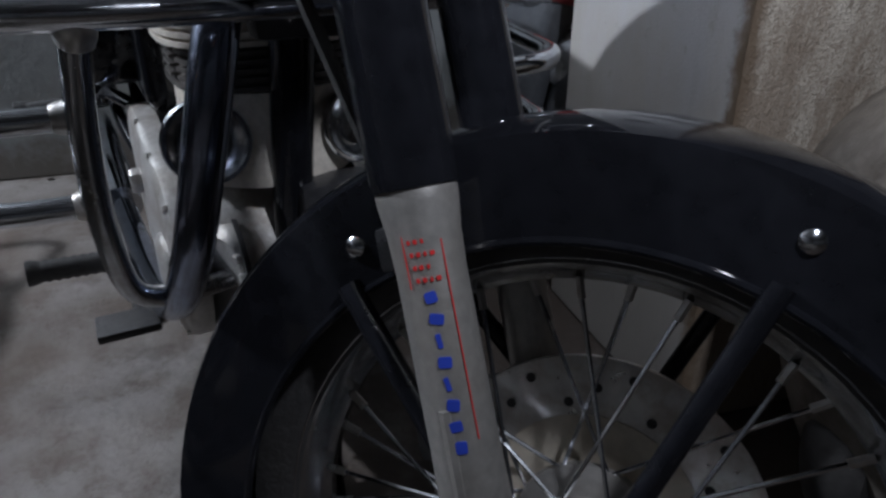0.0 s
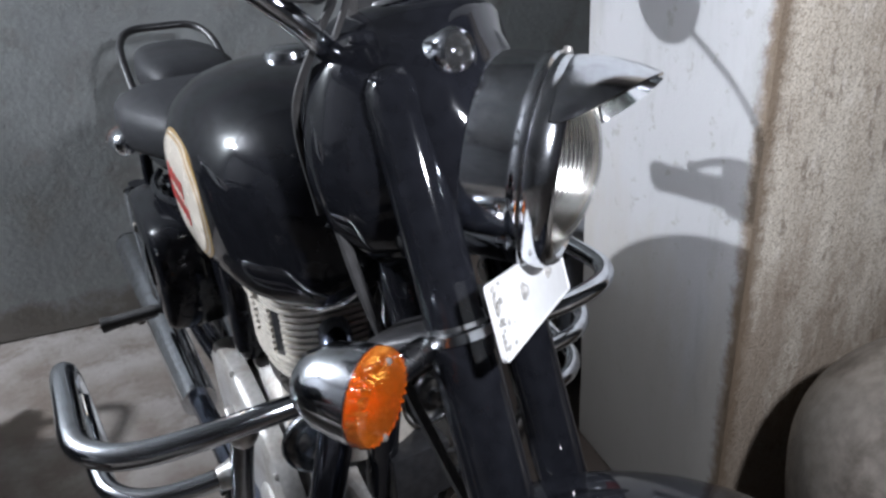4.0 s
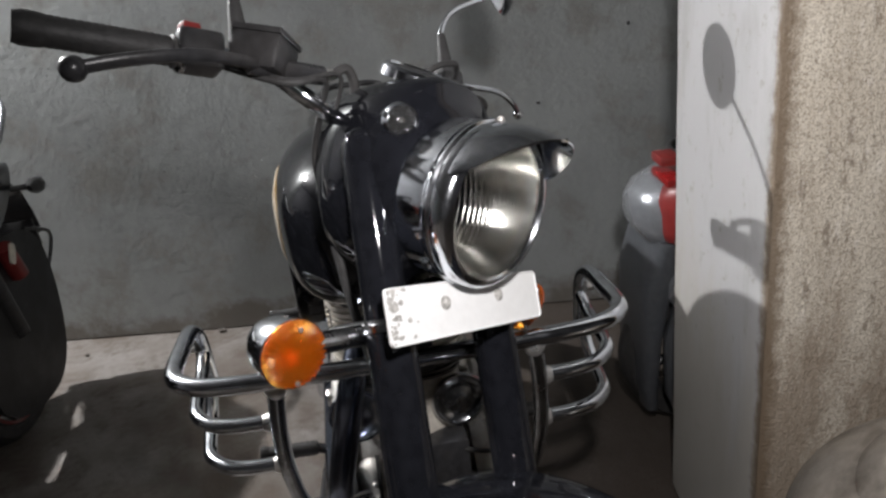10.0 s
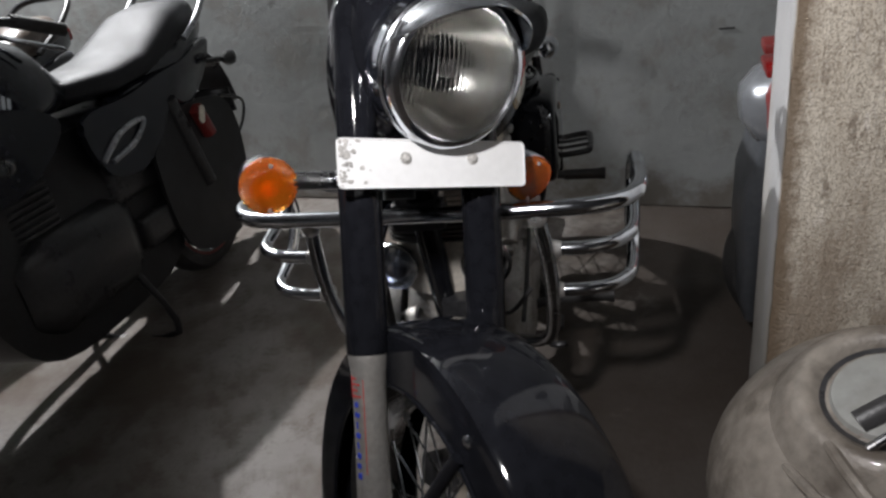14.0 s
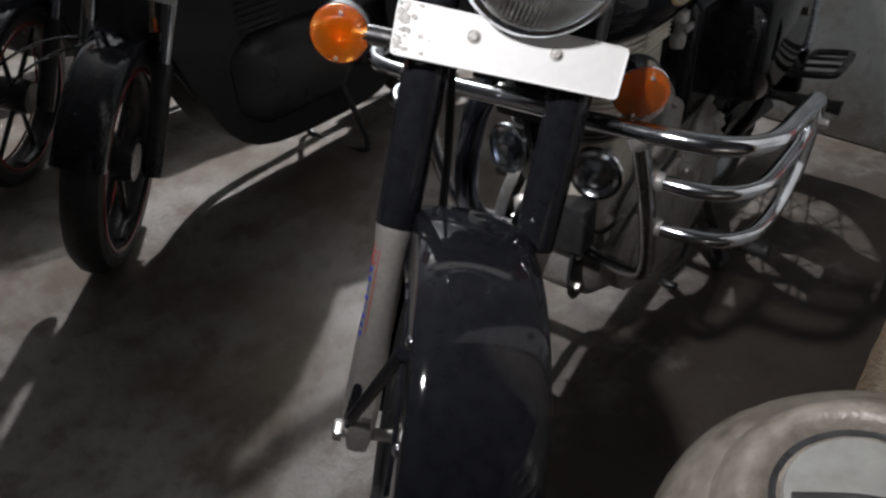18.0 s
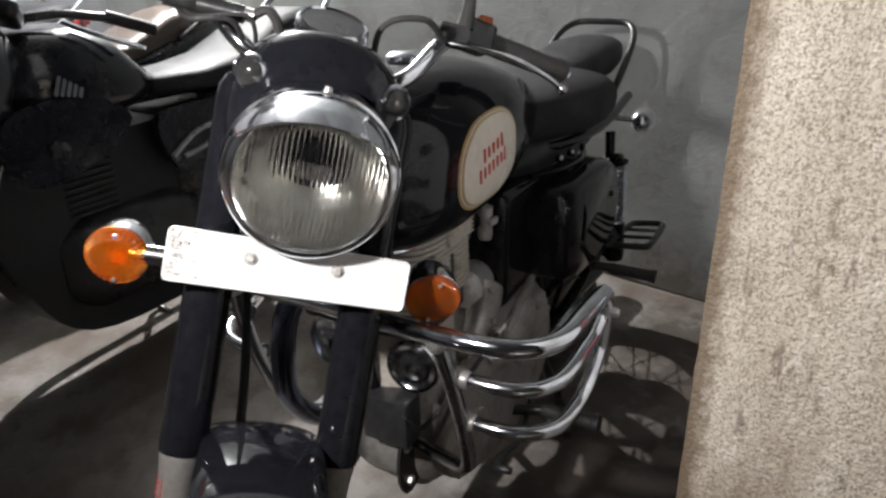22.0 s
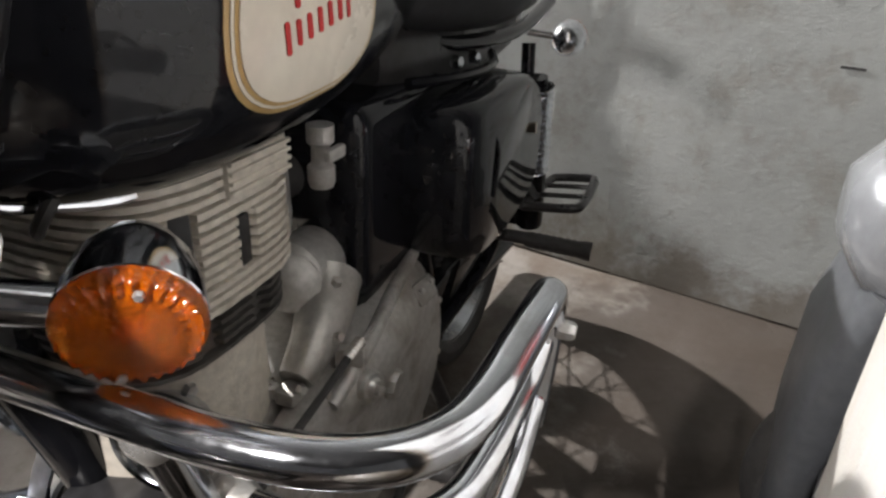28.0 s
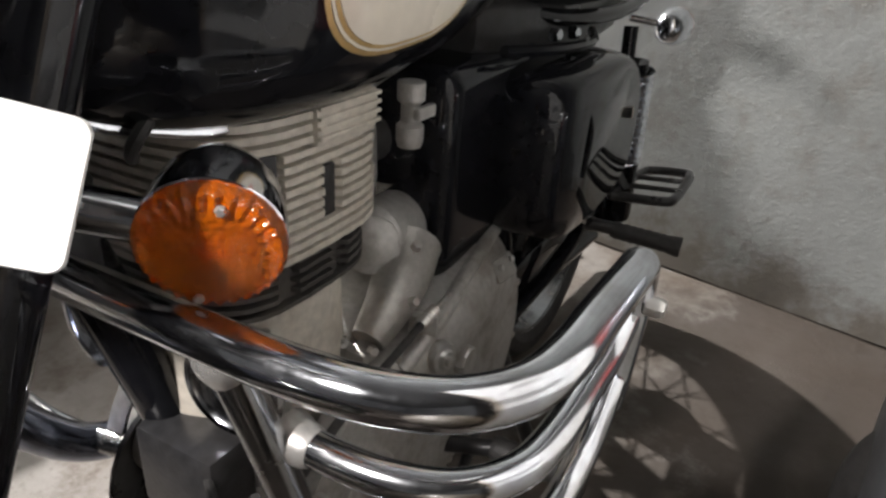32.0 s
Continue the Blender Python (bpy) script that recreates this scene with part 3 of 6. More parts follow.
def indicator(parent, m, label):
    """A round turn signal at m that looks along its z."""
    body = part("indicator", lathe([(0, -0.062), (0.012, -0.061), (0.024, -0.052), (0.033, -0.034), (0.0365, -0.012), (0.0375, 0), (0.0355, 0.002), (0.033, -0.006), (0.02, -0.03), (0, -0.036)], 36), CHROME, parent, label, m)
    bm = lathe([(0.0365, -0.001), (0.0372, 0.006), (0.0345, 0.0105), (0.031, 0.0115), (0.0295, 0.0128), (0.026, 0.0132), (0.0235, 0.0144), (0.020, 0.0142), (0.0165, 0.0154), (0.012, 0.0150), (0.008, 0.016), (0, 0.0158)], 120)
    for v in bm.verts:
        r = math.hypot(v.co.x, v.co.y)
        t = math.atan2(v.co.y, v.co.x)
        if r > 0.0285:
            v.co.z += (0.0016 if r < 0.0355 else 0.0003) * math.cos(30 * t)
            v.co.x *= 1 + 0.004 * math.cos(30 * t)
            v.co.y *= 1 + 0.004 * math.cos(30 * t)
    lens = part("lens", bm, AMBER, body, "ribbed amber plastic lens", m)
    lens.visible_shadow = False
    part("bulb", ball(0.009), AMBER, body, "amber bulb", m @ Matrix.Translation((0, -0.006, -0.012)))
    for a in (90, 270):
        part("lens_screw", bolt_bm(0.003, 0.003), STEEL, body, "", m @ Matrix.Translation((0.029 * math.cos(radians(a)), 0.029 * math.sin(radians(a)), 0.0125)))
    return body


def build_front(bike):
    """All that turns with the handlebar."""
    F = FORK
    wheel = spoked_wheel(bike, F @ Matrix.Translation(WHEEL), 0.235, 0.288, 0.085, (0.034, 0.058))
    turn = F @ Matrix.Translation(WHEEL) @ Matrix.Rotation(radians(-90), 4, "X")
    # brake disc on the rider's left
    disc = part("brake_disc", lathe([(0.088, 0.056), (0.140, 0.056), (0.140, 0.0515), (0.088, 0.0515), (0.088, 0.056)], 64), STEEL, wheel, "drilled steel brake disc", turn)
    part("disc_carrier", lathe([(0.02, 0.051), (0.05, 0.054), (0.09, 0.0548), (0.09, 0.050), (0.05, 0.047), (0.02, 0.047)], 48), CREAMHUB, wheel, "cream-coloured disc carrier", turn)
    for i in range(28):
        a = 2 * math.pi * i / 28
        r = 0.114 + 0.013 * (-1, 0, 1)[i % 3]
        for z in (0.0504, 0.0562):
            part("disc_hole", lathe([(0, 0.0006), (0.0042, 0.0006), (0.0042, 0)], 10), SATIN, disc, "", turn @ Matrix.Translation((r * math.cos(a), r * math.sin(a), z)))
    part("brake_caliper", rbox(0.07, 0.10, 0.05, 0.012), SATIN, bike, "black brake caliper", F @ Matrix.Translation(WHEEL) @ Matrix.Translation((-0.10, 0.075, 0.085)))
    axle = part("axle", tube([(0.11, -0.13, -0.33), (0.11, 0.13, -0.33)], 0.009, 12, 1), STEEL, bike, "steel wheel axle", F)
    for s in (-1, 1):
        part("axle_nut", lathe([(0, 0.012), (0.013, 0.012), (0.0155, 0.009), (0.0155, 0)], 6), STEEL, axle, "", F @ to((0.11, s * 0.118, -0.33), (0, s, 0)))
    # the two fork legs
    for s, side in ((-1, "right"), (1, "left")):
        q = 0.094 * s
        base = F @ Matrix.Translation((0.075, q, 0))
        part("fork_shroud", lathe([(0.0245, -0.032), (0.0278, -0.033), (0.0284, -0.026), (0.0286, 0.02), (0.0285, 0.15), (0.0288, 0.196), (0.0265, 0.2), (0.025, 0.2)], 32), BLACK, bike, "gloss black fork cover", base)
        part("shroud_ring", lathe([(0.0288, 0.194), (0.0318, 0.196), (0.0318, 0.204), (0.0275, 0.206), (0.0262, 0.21)], 32), OLDCHROME, bike, "chromed ring", base)
        part("upper_tube", lathe([(0.0262, 0.2), (0.0262, 0.395), (0.0245, 0.412), (0.018, 0.425), (0.009, 0.431), (0.0, 0.432)], 32), BLACK, bike, "gloss black upper fork tube", base)
        bm = lathe([(0.0, -0.03), (0.0255, -0.030), (0.0262, -0.033), (0.0258, -0.042), (0.0234, -0.062), (0.0224, -0.085), (0.0226, -0.2), (0.0235, -0.235), (0.0245, -0.27), (0.0255, -0.30), (0.025, -0.335), (0.02, -0.348), (0, -0.35)], 36)
        slider = part("fork_slider", bm, ALLOY, bike, "worn grey alloy fork slider", base)
        part("axle_lug", rbox(0.062, 0.034, 0.052, 0.012), ALLOY, slider, "", base @ Matrix.Translation((0.026, 0, -0.325)))
        part("drain_rib", tube([(0.0, s * 0.0195, -0.17), (0.0, s * 0.021, -0.25), (0.0, s * 0.022, -0.31)], 0.005, 8, 4), ALLOY, slider, "", base)
    # sticker and hand-painted lettering on the rider's right leg, drawn as bars
    face = V((0.30, -0.95, 0)).normalized()
    base = F @ Matrix.Translation((0.075, -0.094, 0))

    def leg_mark(name, x, z, w, h, mat, tilt=0.0, r=0.0229):
        a = math.atan2(face.y, face.x) + x / r
        d = V((math.cos(a), math.sin(a), 0))
        part(name, outline_slab(rounded_rect(w, h, min(w, h) * 0.2, 2), 0.0006), mat, bike, "", base @ to(d * r + V((0, 0, z)), d, (0, 0, 1)) @ Matrix.Rotation(radians(tilt), 4, "Z"))
    for i in range(5):
        for k, w in enumerate((0.0022, 0.0026, 0.0018, 0.0030)[:4 - i % 2]):
            leg_mark("sticker_print", -0.009 + 0.0042 * k + 0.0006 * i, -0.057 - 0.0078 * i, w, 0.0028, REDINK, 6)
    for x, z, w, h in ((-0.0125, -0.072, 0.0006, 0.042), (0.0115, -0.128, 0.0008, 0.125), (-0.006, -0.0525, 0.012, 0.0006)):
        leg_mark("sticker_line", x, z, w, h, REDINK)
    for i in range(8):
        leg_mark("painted_mark", -0.001 + 0.001 * (i % 2), -0.099 - 0.0135 * i, (0.0075, 0.009, 0.0032, 0.0085, 0.0032, 0.008, 0.0085, 0.0075)[i], (0.007, 0.0065, 0.009, 0.007, 0.0085, 0.0075, 0.0065, 0.008)[i], BLUEINK, (8, -14, 5, -6, 10, -12, 6, -4)[i])
    # lower yoke
    part("lower_yoke", rbox(0.10, 0.235, 0.028, 0.012, 3), SATIN, bike, "black lower fork yoke", F @ Matrix.Translation((0.035, 0, 0.196)))
    part("steering_stem", lathe([(0, -0.02), (0.024, -0.02), (0.024, 0.2), (0, 0.2)], 20), SATIN, bike, "", F @ Matrix.Translation((0, 0, 0.19)))
    # mudguard
    guard = fender(bike, F @ Matrix.Translation(WHEEL), "front_mudguard", 0.334, 0.074, 0.252, 19, 205, BLACK, 48, "deep gloss black front mudguard")
    for s in (-1, 1):
        for deg in (52, 114):
            top = (0.11 + 0.262 * math.cos(radians(deg)), s * 0.077, -0.33 + 0.262 * math.sin(radians(deg)))
            part("mudguard_stay", tube([top, (0.115, s * 0.112, -0.315)], 0.0085, 12, 1, flat=0.75), BLACK, guard, "gloss black stay", F)
        for deg, r in ((110, 0.282), (52, 0.290), (30, 0.285)):
            p = (0.11 + r * math.cos(radians(deg)), s * 0.0725, -0.33 + r * math.sin(radians(deg)))
            part("mudguard_bolt", lathe([(0, 0.006), (0.004, 0.0055), (0.0072, 0.003), (0.0078, 0)], 14), CHROME, guard, "chromed dome bolt", F @ to(p, (0, s, 0)))
        part("mudguard_bracket", rbox(0.05, 0.012, 0.03, 0.004), SATIN, guard, "", F @ Matrix.Translation((0.06, s * 0.08, -0.07)))
    # headlamp
    h = V((math.cos(RK), 0, -math.sin(RK)))
    up = V((math.sin(RK), 0, math.cos(RK)))
    H = F @ Matrix.Translation((0.178, 0, 0.316)) @ Matrix((up.cross(h).normalized(), up, h)).transposed().to_4x4() @ Matrix.Diagonal((0.935, 0.935, 0.95, 1))
    shell = part("headlamp_shell", lathe([(0.0, -0.10), (0.06, -0.098), (0.099, -0.088), (0.1035, -0.06), (0.1045, -0.028), (0.1045, -0.024), (0.106, -0.022), (0.106, -0.016), (0.1025, -0.013)], 64), CHROME, bike, "chromed headlamp shell", H)
    part("headlamp_rim", lathe([(0.1025, -0.016), (0.1045, -0.010), (0.102, 0.004), (0.096, 0.011), (0.0895, 0.0125), (0.087, 0.009), (0.0885, 0.004)], 64), CHROME, shell, "polished chrome rim", H)
    part("reflector", lathe([(0.087, 0.004), (0.080, -0.018), (0.066, -0.045), (0.046, -0.066), (0.022, -0.078), (0.0, -0.081)], 64), REFLECT, shell, "silvered reflector bowl", H)
    part("bulb_cap", lathe([(0, -0.02), (0.010, -0.021), (0.0125, -0.028), (0.0125, -0.05), (0, -0.07)], 24), CHROME, shell, "", H)
    # fluted glass: vertical ribs on the inner face
    bm = bmesh.new()
    n = 208
    grid = {}
    R = 0.0885
    for i in range(n + 1):
        for j in range(49):
            x, y = -R + 2 * R * i / n, -R + 2 * R * j / 48
            rr = math.hypot(x, y)
            if rr > R:
                x, y = x * R / rr, y * R / rr
                rr = R
            dome = 0.030 * (1 - (rr / R) ** 2) + 0.006
            ribbed = (0.0012 * abs(math.sin(x * 520)) + 0.0003 * math.sin(y * 260)) * (1 if abs(y) > 0.012 or abs(x) > 0.04 else 0.3)
            grid[i, j] = (bm.verts.new((x, y, dome)), bm.verts.new((x, y, dome - 0.0035 + ribbed)))
    for i in range(n):
        for j in range(48):
            for k in (0, 1):
                q = [grid[i, j][k], grid[i + 1, j][k], grid[i + 1, j + 1][k], grid[i, j + 1][k]]
                if k:
                    q.reverse()
                if len({tuple(round(c, 5) for c in v.co) for v in q}) == 4:
                    bm.faces.new(q)
    bmesh.ops.remove_doubles(bm, verts=bm.verts, dist=2e-5)
    glass = part("lamp_glass", bm, GLASS, shell, "fluted clear headlamp glass", H, angle=180)
    glass.visible_shadow = False
    # peak over the headlamp
    bm = bmesh.new()
    rows = []
    for i in range(29):
        t = radians(22 + 136 * i / 28)
        k = math.sin(math.pi * i / 28) ** 0.8
        rows.append([bm.verts.new((0.1045 * math.cos(t) * g, 0.1045 * math.sin(t) * g + dy * k, z * (0.1 + 0.9 * k) if z > 0.02 else z)) for g, z, dy in ((1.0, 0.0, 0), (1.005, 0.03, 0.0), (1.0, 0.055, -0.003), (0.985, 0.078, -0.008), (0.97, 0.078, -0.009), (0.985, 0.05, -0.005), (0.985, 0.0, 0))])
    for a, b in zip(rows, rows[1:]):
        for k in range(6):
            bm.faces.new((a[k], a[k + 1], b[k + 1], b[k]))
    bmesh.ops.recalc_face_normals(bm, faces=bm.faces)
    part("headlamp_peak", bm, CHROME, shell, "chromed peak over the lamp", H)
    part("rim_screw", lathe([(0, 0.006), (0.004, 0.005), (0.0055, 0)], 12), STEEL, shell, "", H @ to((0, 0.105, -0.012), (0, 1, 0)))
    for a in (200, 225, 315, 340):
        part("rim_clip", rbox(0.012, 0.01, 0.012, 0.003), OLDCHROME, shell, "", H @ Matrix.Rotation(radians(a - 90), 4, "Z") @ Matrix.Translation((0, 0.104, -0.03)))
    # nacelle behind the lamp, over the top of the fork
    rings = []
    for s, hw, lo, hi, p in ((0.070, 0.1035, -0.1035, 0.1035, 2.0), (0.082, 0.1085, -0.108, 0.120, 2.1), (0.092, 0.111, -0.115, 0.143, 2.15), (0.105, 0.114, -0.125, 0.149, 2.2), (0.15, 0.117, -0.13, 0.142, 2.5), (0.19, 0.112, -0.12, 0.132, 2.7), (0.225, 0.098, -0.08, 0.122, 2.8), (0.25, 0.07, -0.03, 0.108, 2.6), (0.26, 0.03, 0.03, 0.09, 2.2)):
        rings.append([V((y, z, -s)) for _, y, z in superring((0, (lo + hi) / 2), hw, (hi - lo) / 2, 40, p)])
    nacelle = part("headlamp_nacelle", loft(rings), BLACK, bike, "gloss black headlamp nacelle", H)
    part("speedometer", lathe([(0, 0.012), (0.040, 0.012), (0.043, 0.016), (0.047, 0.012), (0.048, 0)], 40), CHROME, nacelle, "chrome-ringed speedometer", H @ to((0, 0.139, -0.165), (0, 1, 0.22)))
    part("dial_face", lathe([(0, 0.013), (0.0395, 0.013), (0.0395, 0.0125)], 32), SATIN, nacelle, "dark dial", H @ to((0, 0.140, -0.165), (0, 1, 0.22)))
    for s in (-1, 1):
        pm = H @ Matrix.Translation((-0.087 * s, 0.086, -0.094)) @ Matrix.Rotation(radians(-26 * s), 4, "Y") @ Matrix.Rotation(radians(-8), 4, "X") @ Matrix.Scale(1.2, 4)
        pilot = part("pilot_lamp", lathe([(0, -0.03), (0.017, -0.025), (0.0185, -0.004), (0.0195, 0.004), (0.0165, 0.009), (0.0145, 0.007)], 28), CHROME, nacelle, "small chrome pilot lamp", pm)
        part("pilot_glass", lathe([(0.0150, 0.0065), (0.011, 0.0105), (0.005, 0.0125), (0, 0.013)], 24), PILOTGLASS, pilot, "clear pilot glass", pm)
        part("pilot_reflector", lathe([(0.0148, 0.0062), (0.012, 0.001), (0.007, -0.003), (0, -0.0045)], 24), REFLECT, pilot, "", pm)
        part("pilot_bulb", ball(0.005, 12, 8), REFLECT, pilot, "", pm @ Matrix.Translation((0, 0, 0.001)))
    # number plate, blank
    P = F @ to((0.1235, 0, 0.210), (1, 0, 0), (0, 0, 1))
    plate = part("number_plate", outline_slab([(x - 0.003, y) for x, y in rounded_rect(0.279, 0.062, 0.006)], 0.003), WHITEPLATE, bike, "white number plate with flaked paint at one end", P)
    rng = random.Random(8)
    for i in range(46):
        x = -0.141 + abs(rng.gauss(0, 0.012))
        y = rng.uniform(-0.029, 0.029)
        w = rng.uniform(0.0015, 0.006)
        pts = [(x + w * (0.4 + 0.6 * rng.random()) * math.cos(t), y + 0.7 * w * (0.4 + 0.6 * rng.random()) * math.sin(t)) for t in [k * 0.9 for k in range(7)]]
        pts = [(max(-0.1415, a), max(-0.0302, min(0.0302, b))) for a, b in pts]
        part("paint_chip", outline_slab(pts, 0.0003), CHIP, plate, "bare metal where paint has flaked", P @ Matrix.Translation((0, 0, 0.00295 + 0.00004 * i)))
    part("plate_lip", tube([(x - 0.003, y, 0.003) for x, y in rounded_rect(0.277, 0.060, 0.006)], 0.0013, 6, 1, closed=True), WHITEPLATE, plate, "", P)
    for s in (-1, 1):
        part("plate_bolt", lathe([(0, 0.005), (0.0035, 0.0048), (0.0058, 0.003), (0.0062, 0)], 6), CHIP, plate, "small steel bolt", P @ Matrix.Translation((0.05 * s, 0.007, 0.003)))
        part("plate_washer", lathe([(0, 0.0012), (0.008, 0.0012), (0.0082, 0)], 20), CHIP, plate, "", P @ Matrix.Translation((0.05 * s, 0.007, 0.003)))
    part("plate_bracket", rbox(0.03, 0.12, 0.012, 0.003), SATIN, bike, "", F @ Matrix.Translation((0.108, 0, 0.217)))
    # turn signals on stalks
    for s in (-1, 1):
        part("indicator_stalk", tube([(0.05, s * 0.10, 0.195), (0.045, s * 0.19, 0.195)], 0.0125, 14, 1), OLDCHROME, bike, "chromed indicator stalk", F)
        indicator(bike, F @ to((0.042, -0.205, 0.190) if s < 0 else (0.066, 0.187, 0.196), (0.93, -0.08, -0.35) if s < 0 else (0.854, 0.03, -0.52), (0, 0, 1)), "chromed bullet turn signal with an amber lens")
    # handlebar
    bar = part("handlebar", tube([(-0.095, -0.385, 0.562), (-0.075, -0.30, 0.554), (-0.05, -0.215, 0.546), (-0.012, -0.16, 0.528), (0.018, -0.115, 0.482), (0.02, -0.075, 0.462), (0.02, 0, 0.460), (0.02, 0.075, 0.462), (0.018, 0.115, 0.482), (-0.012, 0.16, 0.545), (-0.05, 0.215, 0.572), (-0.075, 0.30, 0.568), (-0.095, 0.385, 0.564)], 0.0112, 14, 5), CHROME, bike, "chromed handlebar", F)
    for s in (-1, 1):
        part("bar_clamp", rbox(0.04, 0.03, 0.05, 0.01), SATIN, bike, "", F @ Matrix.Translation((0.02, s * 0.05, 0.455)))
        a, b = (V((-0.057, -0.237, 0.546)), V((-0.0945, -0.391, 0.560))) if s < 0 else (V((-0.057, 0.225, 0.571)), V((-0.0945, 0.379, 0.5635)))
        d = (b - a).normalized()
        prof = [(0, 0), (0.019, 0), (0.0195, 0.004), (0.0165, 0.006)] + [(0.0165 + 0.0009 * (k % 2), 0.008 + 0.0035 * k) for k in range(36)] + [(0.0185, 0.138), (0.0185, 0.15), (0.0165, 0.158), (0, 0.1585)]
        part("grip", lathe(prof, 24), RUBBER, bar, "ribbed black rubber grip", F @ to(a, d, (0, 0, 1)))
        # switch box
        low = 0.025 if s < 0 else 0.0
        c = V((-0.05, s * 0.212, 0.572 - low))
        sw = part("switch_box", rbox(0.046, 0.052, 0.044, 0.009, 3), SATIN, bar, "black switch housing", F @ to(c, d, (0, 0, 1)) @ Matrix.Rotation(radians(90), 4, "X"))
        part("switch_collar", lathe([(0.014, 0), (0.022, 0.001), (0.023, 0.006), (0.019, 0.011), (0.014, 0.012)], 24), OLDCHROME, bar, "", F @ to(a - d * 0.010, d))
        part("switch_button", rbox(0.018, 0.022, 0.012, 0.003), REDPLASTIC if s < 0 else AMBER, sw, "red kill switch" if s < 0 else "orange switch", F @ Matrix.Translation((-0.046, s * 0.222, 0.597 - low)))
        # lever with a ball end
        tip = V((0.020, -0.380, 0.476)) if s < 0 else V((0.012, 0.338, 0.514))
        root = V((0.022, s * 0.155, 0.535 - low))
        lever = part("lever", tube([root, root.lerp(tip, 0.2) + V((0.016, 0, 0.002)), root.lerp(tip, 0.5) + V((0.026, 0, 0.006)), root.lerp(tip, 0.8) + V((0.016, 0, 0.004)), tip], 0.0072 if s < 0 else 0.0046, 10, 5, flat=0.75), SATIN if s < 0 else OLDCHROME, bar, "black ball-ended brake lever" if s < 0 else "ball-ended clutch lever", F)
        part("lever_ball", ball(0.0125 if s < 0 else 0.0085), SATIN if s < 0 else OLDCHROME, lever, "", F @ Matrix.Translation(tip))
        part("lever_perch", rbox(0.05, 0.045, 0.026, 0.008), SATIN, bar, "", F @ Matrix.Translation((0.0, s * 0.165, 0.552 - low)))
        # mirror
        foot = V((-0.006, s * 0.185, 0.580 - 1.1 * low))
        head = V((0.03, s * 0.322, 0.720))
        mirror = part("mirror_stem", tube([foot + V((0, 0, 0.035)), foot + V((0, s * 0.004, 0.06)), foot + V((0.008, s * 0.04, 0.10)), head], 0.0045, 10, 5), CHROME, bar, "chromed mirror stem", F)
        part("stem_boot", lathe([(0.0, 0.066), (0.0065, 0.064), (0.0085, 0.045), (0.0105, 0.02), (0.012, 0), (0.0, 0)], 18), RUBBER, mirror, "black rubber boot", F @ to(foot - V((0, 0, 0.012)), (0, 0, 1)))
        mm = F @ to(head + V((-0.012, s * 0.012, 0.035)), (-0.95, -s * 0.25, 0.05), (0, 0, 1))
        part("mirror_shell", lathe([(0, -0.022), (0.03, -0.019), (0.058, -0.008), (0.064, 0), (0.062, 0.002), (0.058, 0)], 36), CHROME, mirror, "round chromed mirror back", mm)
        part("mirror_glass", lathe([(0, 0.0008), (0.058, 0.0008), (0.058, 0)], 36), REFLECT, mirror, "round mirror glass", mm)
    # brake fluid box on the rider's right
    res = part("brake_reservoir", rbox(0.056, 0.062, 0.040, 0.006), SATIN, bar, "square black brake fluid reservoir", F @ Matrix.Translation((0.022, -0.173, 0.523)) @ Matrix.Rotation(radians(34), 4, "Z") @ Matrix.Rotation(radians(19), 4, "Y"))
    part("reservoir_lid", rbox(0.058, 0.066, 0.007, 0.002), SATIN, res, "black screwed lid", F @ Matrix.Translation((0.022, -0.173, 0.523)) @ Matrix.Rotation(radians(34), 4, "Z") @ Matrix.Rotation(radians(19), 4, "Y") @ Matrix.Translation((0, 0, 0.022)))
    part("master_cylinder", tube([(0.028, -0.20, 0.508), (0.036, -0.105, 0.506)], 0.0115, 14, 1), SATIN, bar, "black master cylinder", F)
    part("hose_union", tube([(0.036, -0.112, 0.506), (0.040, -0.092, 0.506)], 0.0085, 12, 1), STEEL, bar, "", F)
    # hoses and cables down past the nacelle
    for name, pts, r, mat in (
            ("brake_hose", [(0.04, -0.095, 0.506), (0.05, -0.075, 0.514), (0.035, -0.06, 0.48), (-0.01, -0.085, 0.40), (-0.02, -0.07, 0.28), (-0.012, -0.05, 0.16), (0.004, -0.036, 0.06), (0.022, -0.03, -0.02)], 0.0062, RUBBER),
            ("throttle_cable", [(-0.03, -0.20, 0.527), (0.045, -0.17, 0.485), (0.055, -0.12, 0.492), (0.02, -0.10, 0.47), (-0.03, -0.08, 0.42), (-0.05, -0.05, 0.33)], 0.004, RUBBER),
            ("front_brake_switch_wire", [(0.0, -0.19, 0.512), (0.05, -0.16, 0.488), (0.06, -0.10, 0.50), (0.03, -0.085, 0.47)], 0.003, RUBBER),
            ("clutch_cable", [(0.03, 0.15, 0.535), (0.07, 0.11, 0.545), (0.05, 0.06, 0.52), (-0.02, 0.08, 0.42), (-0.03, 0.10, 0.28), (-0.06, 0.09, 0.16)], 0.0045, RUBBER)):
        part(name, tube(pts, r, 8, 6), mat, bike, "thin black cable" if r < 0.0048 else "thick black brake hose", F)
    return nacelle


